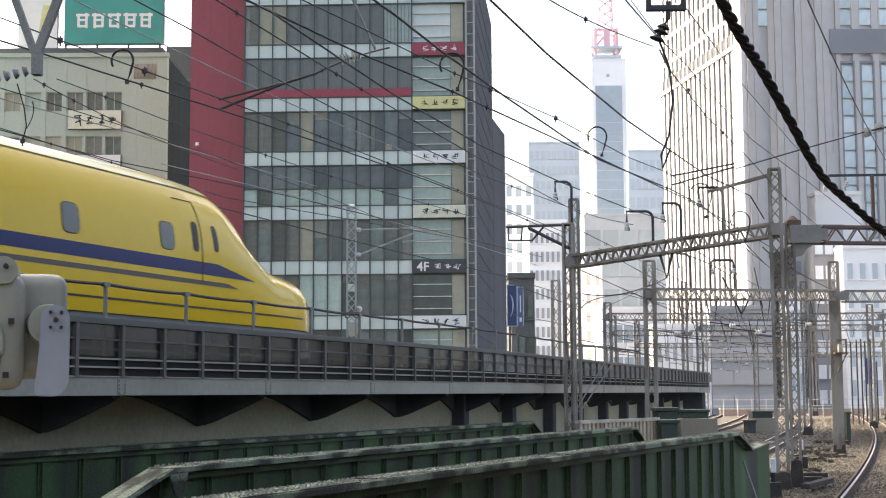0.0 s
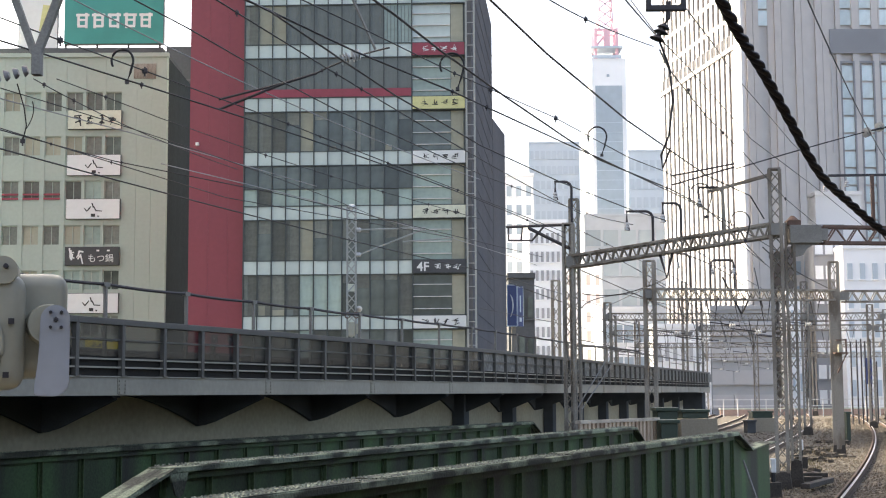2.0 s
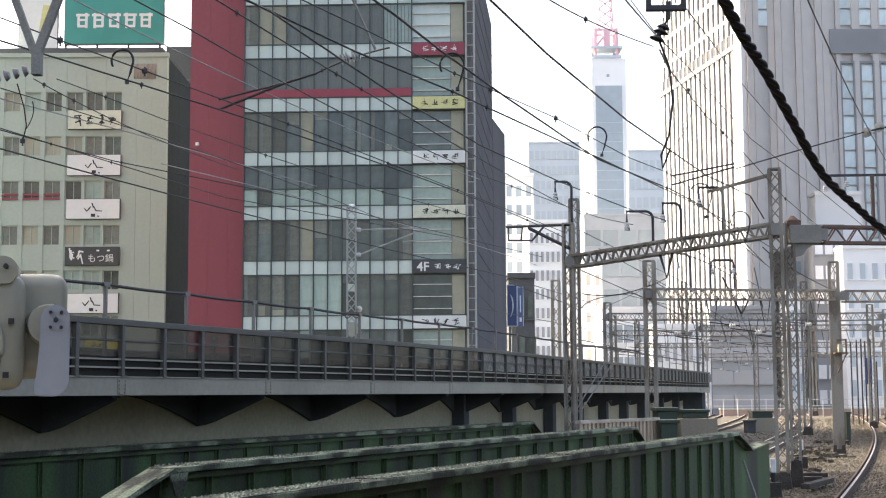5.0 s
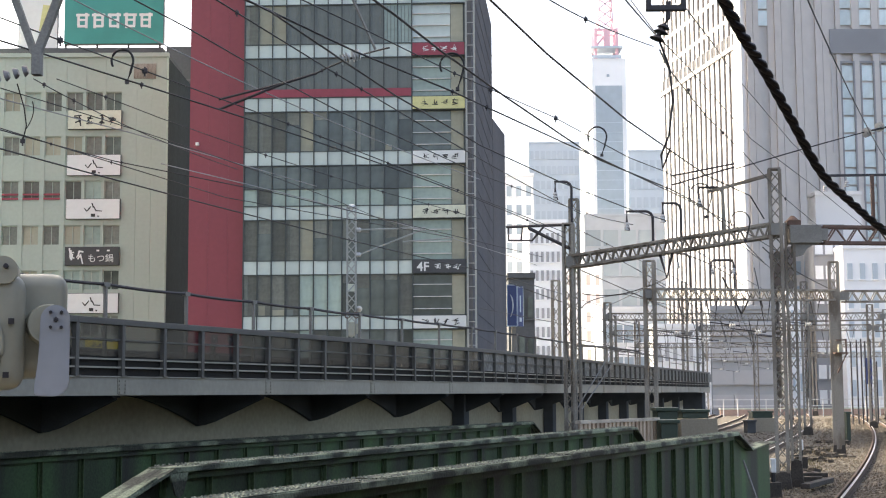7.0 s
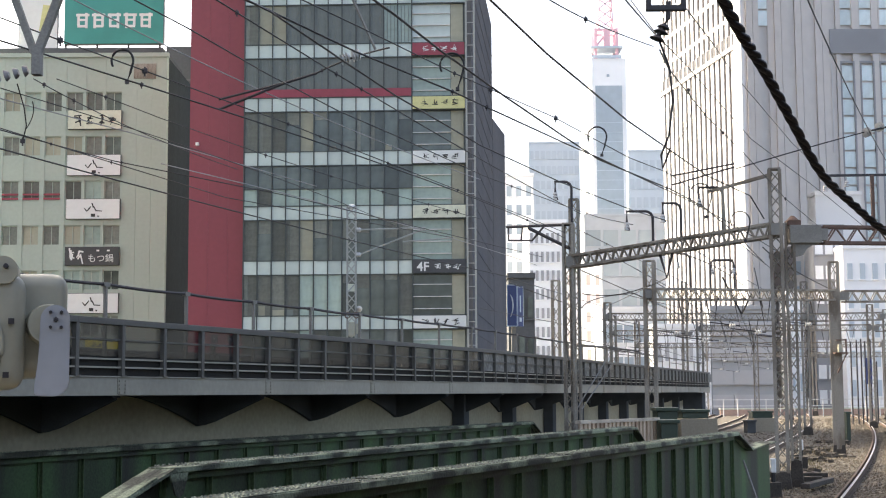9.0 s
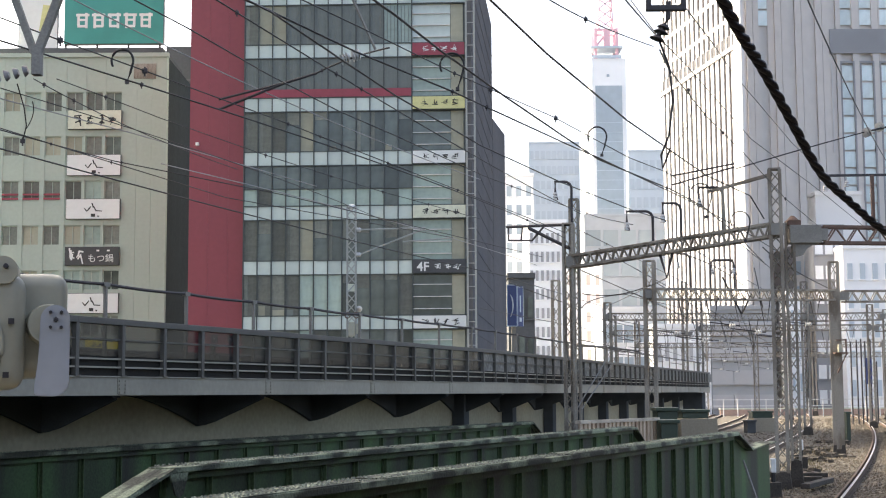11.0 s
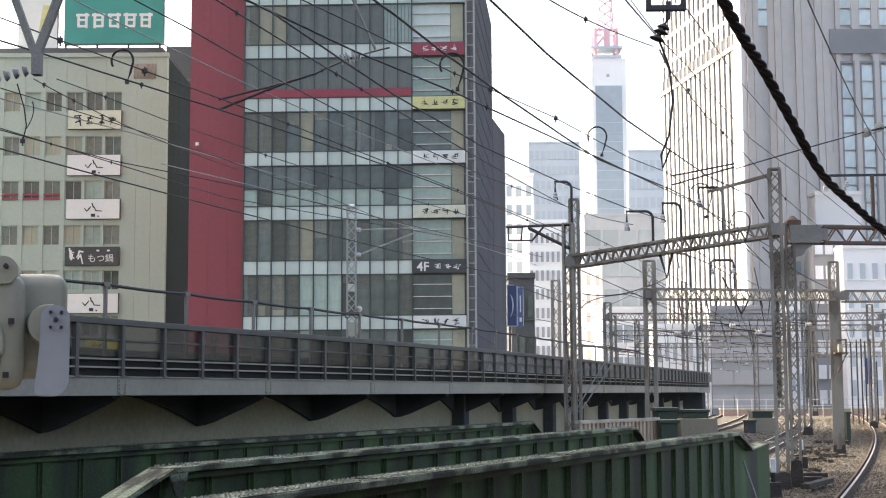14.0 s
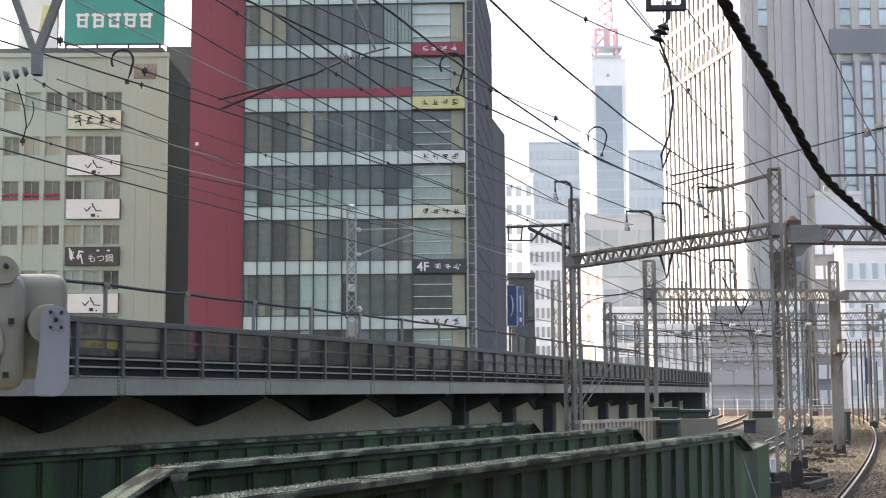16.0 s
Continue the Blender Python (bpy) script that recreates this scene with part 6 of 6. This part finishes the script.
# poles and banner at the far right
for p in ((34.5, 120.0, 6.93), (34.99, 120.0, 7.07), (35.37, 120.0, 7.16), (35.7, 120.0, 6.97), (36.14, 120.0, 7.16), (36.64, 120.0, 5.24)):
    t = thing("slim_pole", pose(p[0], p[1], -0.13), "slim dark steel pole beside the far tracks", "pole", "slim poles")
    bm = bmesh.new()
    tube(bm, [(0, 0, 0), (0, 0, p[2])], 0.07, 8)
    part("shaft", bm, M["dsteel"], t)
bn = thing("blue_banner", pose(35.72, 119.85, 3.21), "violet-blue banner on a slim pole", "banner")
part("cloth", boxes((-0.02, 0.5, 0.04, 0.06, 0, 2.2)), M["signblue"], bn)

# loose ballast and weeds
rs = random.Random(3)
bm = bmesh.new()
vs, fs = [], []
for i in range(22000):
    y = 26 + 120 * rs.random() ** 1.8
    x = track_x(y, rs.choice((rs.uniform(-3.4, -0.1), rs.uniform(-3.4, -0.1), rs.uniform(0.1, 1.05), rs.uniform(1.2, 4.0), rs.uniform(-8.5, -3.4) if y > 60 else rs.uniform(-3.4, -0.1))))
    s = rs.uniform(0.014, 0.042) * (1 + max(0, y - 50) / 90)
    n0 = len(vs)
    for q in ((1, 0, 0), (-1, 0, 0), (0, 1, 0), (0, -1, 0), (0, 0, 1), (0, 0, -0.6)):
        vs.append((x + q[0] * s * rs.uniform(0.6, 1.3), y + q[1] * s * rs.uniform(0.6, 1.3), -0.18 + s * 0.4 + q[2] * s * rs.uniform(0.5, 1.0)))
    for a, b, c in ((0, 2, 4), (2, 1, 4), (1, 3, 4), (3, 0, 4), (2, 0, 5), (1, 2, 5), (3, 1, 5), (0, 3, 5)):
        fs.append((n0 + a, n0 + b, n0 + c))
bm.free()
me = bpy.data.meshes.new("ballast_stones")
me.from_pydata(vs, [], fs)
me.materials.append(M["stone"])
tagged(new("ballast_stones", me), "loose brown-grey ballast stones around the tracks", "stones", kind="stuff")
rs = random.Random(21)
vs, fs = [], []
for p, n, spread in (((14.90, 58.26, -0.19), 70, 0.55), ((17.33, 66.37, -0.19), 70, 0.9), ((16.59, 61.70, -0.19), 40, 0.7), ((12.30, 49.06, -0.19), 40, 0.45), ((10.92, 45.36, -0.19), 30, 0.5), ((21.13, 77.03, -0.19), 30, 0.8)):
    for i in range(n):
        x, y, s = p[0] + rs.gauss(0, spread * 0.5), p[1] + rs.gauss(0, spread * 1.6), rs.uniform(0.04, 0.14)
        q = Matrix.Rotation(rs.uniform(0, 6), 3, "Z") @ Matrix.Rotation(rs.uniform(-0.5, 0.5), 3, "X")
        sx, sy, sz = s * rs.uniform(0.7, 1.6), s * rs.uniform(0.5, 1.0), s * rs.uniform(0.4, 0.9)
        n0 = len(vs)
        for k in range(8):
            w = q @ Vector(((k & 1) * 2 - 1, (k >> 1 & 1) * 2 - 1, (k >> 2) * 2 - 1)) * rs.uniform(0.75, 1.0)
            vs.append((x + w.x * sx, y + w.y * sy, -0.17 + sz * 0.5 + w.z * sz))
        for f in ((0, 1, 3, 2), (4, 6, 7, 5), (0, 4, 5, 1), (2, 3, 7, 6), (0, 2, 6, 4), (1, 5, 7, 3)):
            fs.append([n0 + k for k in f])
me = bpy.data.meshes.new("rubble")
me.from_pydata(vs, [], fs)
me.materials.append(mat("dark_rubble", (0.062, 0.053, 0.043), 0.95, var=0.3, islands=0.6))
tagged(new("rubble", me), "dark broken rubble heaped at the mast feet", "rubble", kind="stuff")
for k, (p, L, tilt) in enumerate((((10.73, 41.06, 0), 3.2, 63), ((11.56, 44.99, -0.1), 1.0, -12), ((10.86, 43.00, 0.04), 1.0, -10))):
    t = thing("timber_offcut", pose(p[0], p[1], -0.08, 0, 0, tilt), "weathered dark timber lying on the ballast", "timber", "loose timbers")
    part("plank", boxes((-L / 2, L / 2, -0.13, 0.13, 0, 0.14), bevel=0.02), M["foot"], t)


# ---- signal lamps behind the fence ----
def signal_lamp(p):
    t = thing("signal_lamp", pose(p[0], p[1], 3.1), "small white lamp with a pale unlit lens on a short dark post", "lamp", "signal lamps")
    h = p[2] - 3.1
    part("stem", boxes((-0.02, 0.02, -0.02, 0.02, 0, h - 0.05)), M["dsteel"], t)
    part("hood", boxes((-0.06, 0.06, -0.01, 0.1, h - 0.07, h + 0.07), bevel=0.01), M["black"], t)
    bm = bmesh.new()
    bmesh.ops.create_uvsphere(bm, u_segments=12, v_segments=8, radius=0.022, matrix=Matrix.Translation((0, -0.01, h)))
    part("lens", bm, M["lens"], t)


signal_lamp((-4.46, 27.50, 3.69))
signal_lamp((-4.25, 28.20, 3.71))


# ---- dry weeds along the masts ----
rs = random.Random(8)
vs, fs = [], []
for i in range(150):
    y = rs.uniform(40, 70)
    x = track_x(y, rs.choice((rs.uniform(-3.3, -1.6), rs.gauss(-2.2, 0.35))))
    for _ in range(7):
        a, h, w = rs.uniform(0, math.tau), rs.uniform(0.05, 0.22), rs.uniform(0.006, 0.014)
        dx, dy = math.cos(a), math.sin(a)
        lean = rs.uniform(0.05, 0.5) * h
        n0 = len(vs)
        bx, by = x + rs.gauss(0, 0.07), y + rs.gauss(0, 0.07)
        vs += [(bx - dy * w, by + dx * w, -0.2), (bx + dy * w, by - dx * w, -0.2), (bx + dx * lean * 0.4 + dy * w * 0.7, by + dy * lean * 0.4 - dx * w * 0.7, -0.2 + h * 0.6), (bx + dx * lean, by + dy * lean, -0.2 + h)]
        fs += [(n0, n0 + 1, n0 + 2), (n0, n0 + 2, n0 + 3)]
me = bpy.data.meshes.new("dry_weeds")
me.from_pydata(vs, [], fs)
me.materials.append(mat("dry_weed", (0.10, 0.085, 0.045), 0.9, var=0.2, bump=0.0, islands=0.5))
tagged(new("dry_weeds", me), "thin dry weeds growing in the ballast", "weeds", kind="stuff")



def motions():
    rows = []
    for t in [0.1 * i for i in range(11)] + [1.0 + i for i in range(1, 16)]:
        rows.append((t, VIA @ pose(-3.42, 13.2 - 13.4 * t, 3.45)))
    walk(TRAIN, rows)
    # the heavy cable sways a few millimetres in the wind
    rows = []
    for i in range(81):
        s = math.cos(math.tau * (0.2 * i - 1.15) / 1.885)
        rows.append((0.2 * i, Matrix.Translation(CABLE_TOP + Vector((0.0042 * s, 0, 0.0012 * s)))))
    walk(CABLE, rows)


motions()
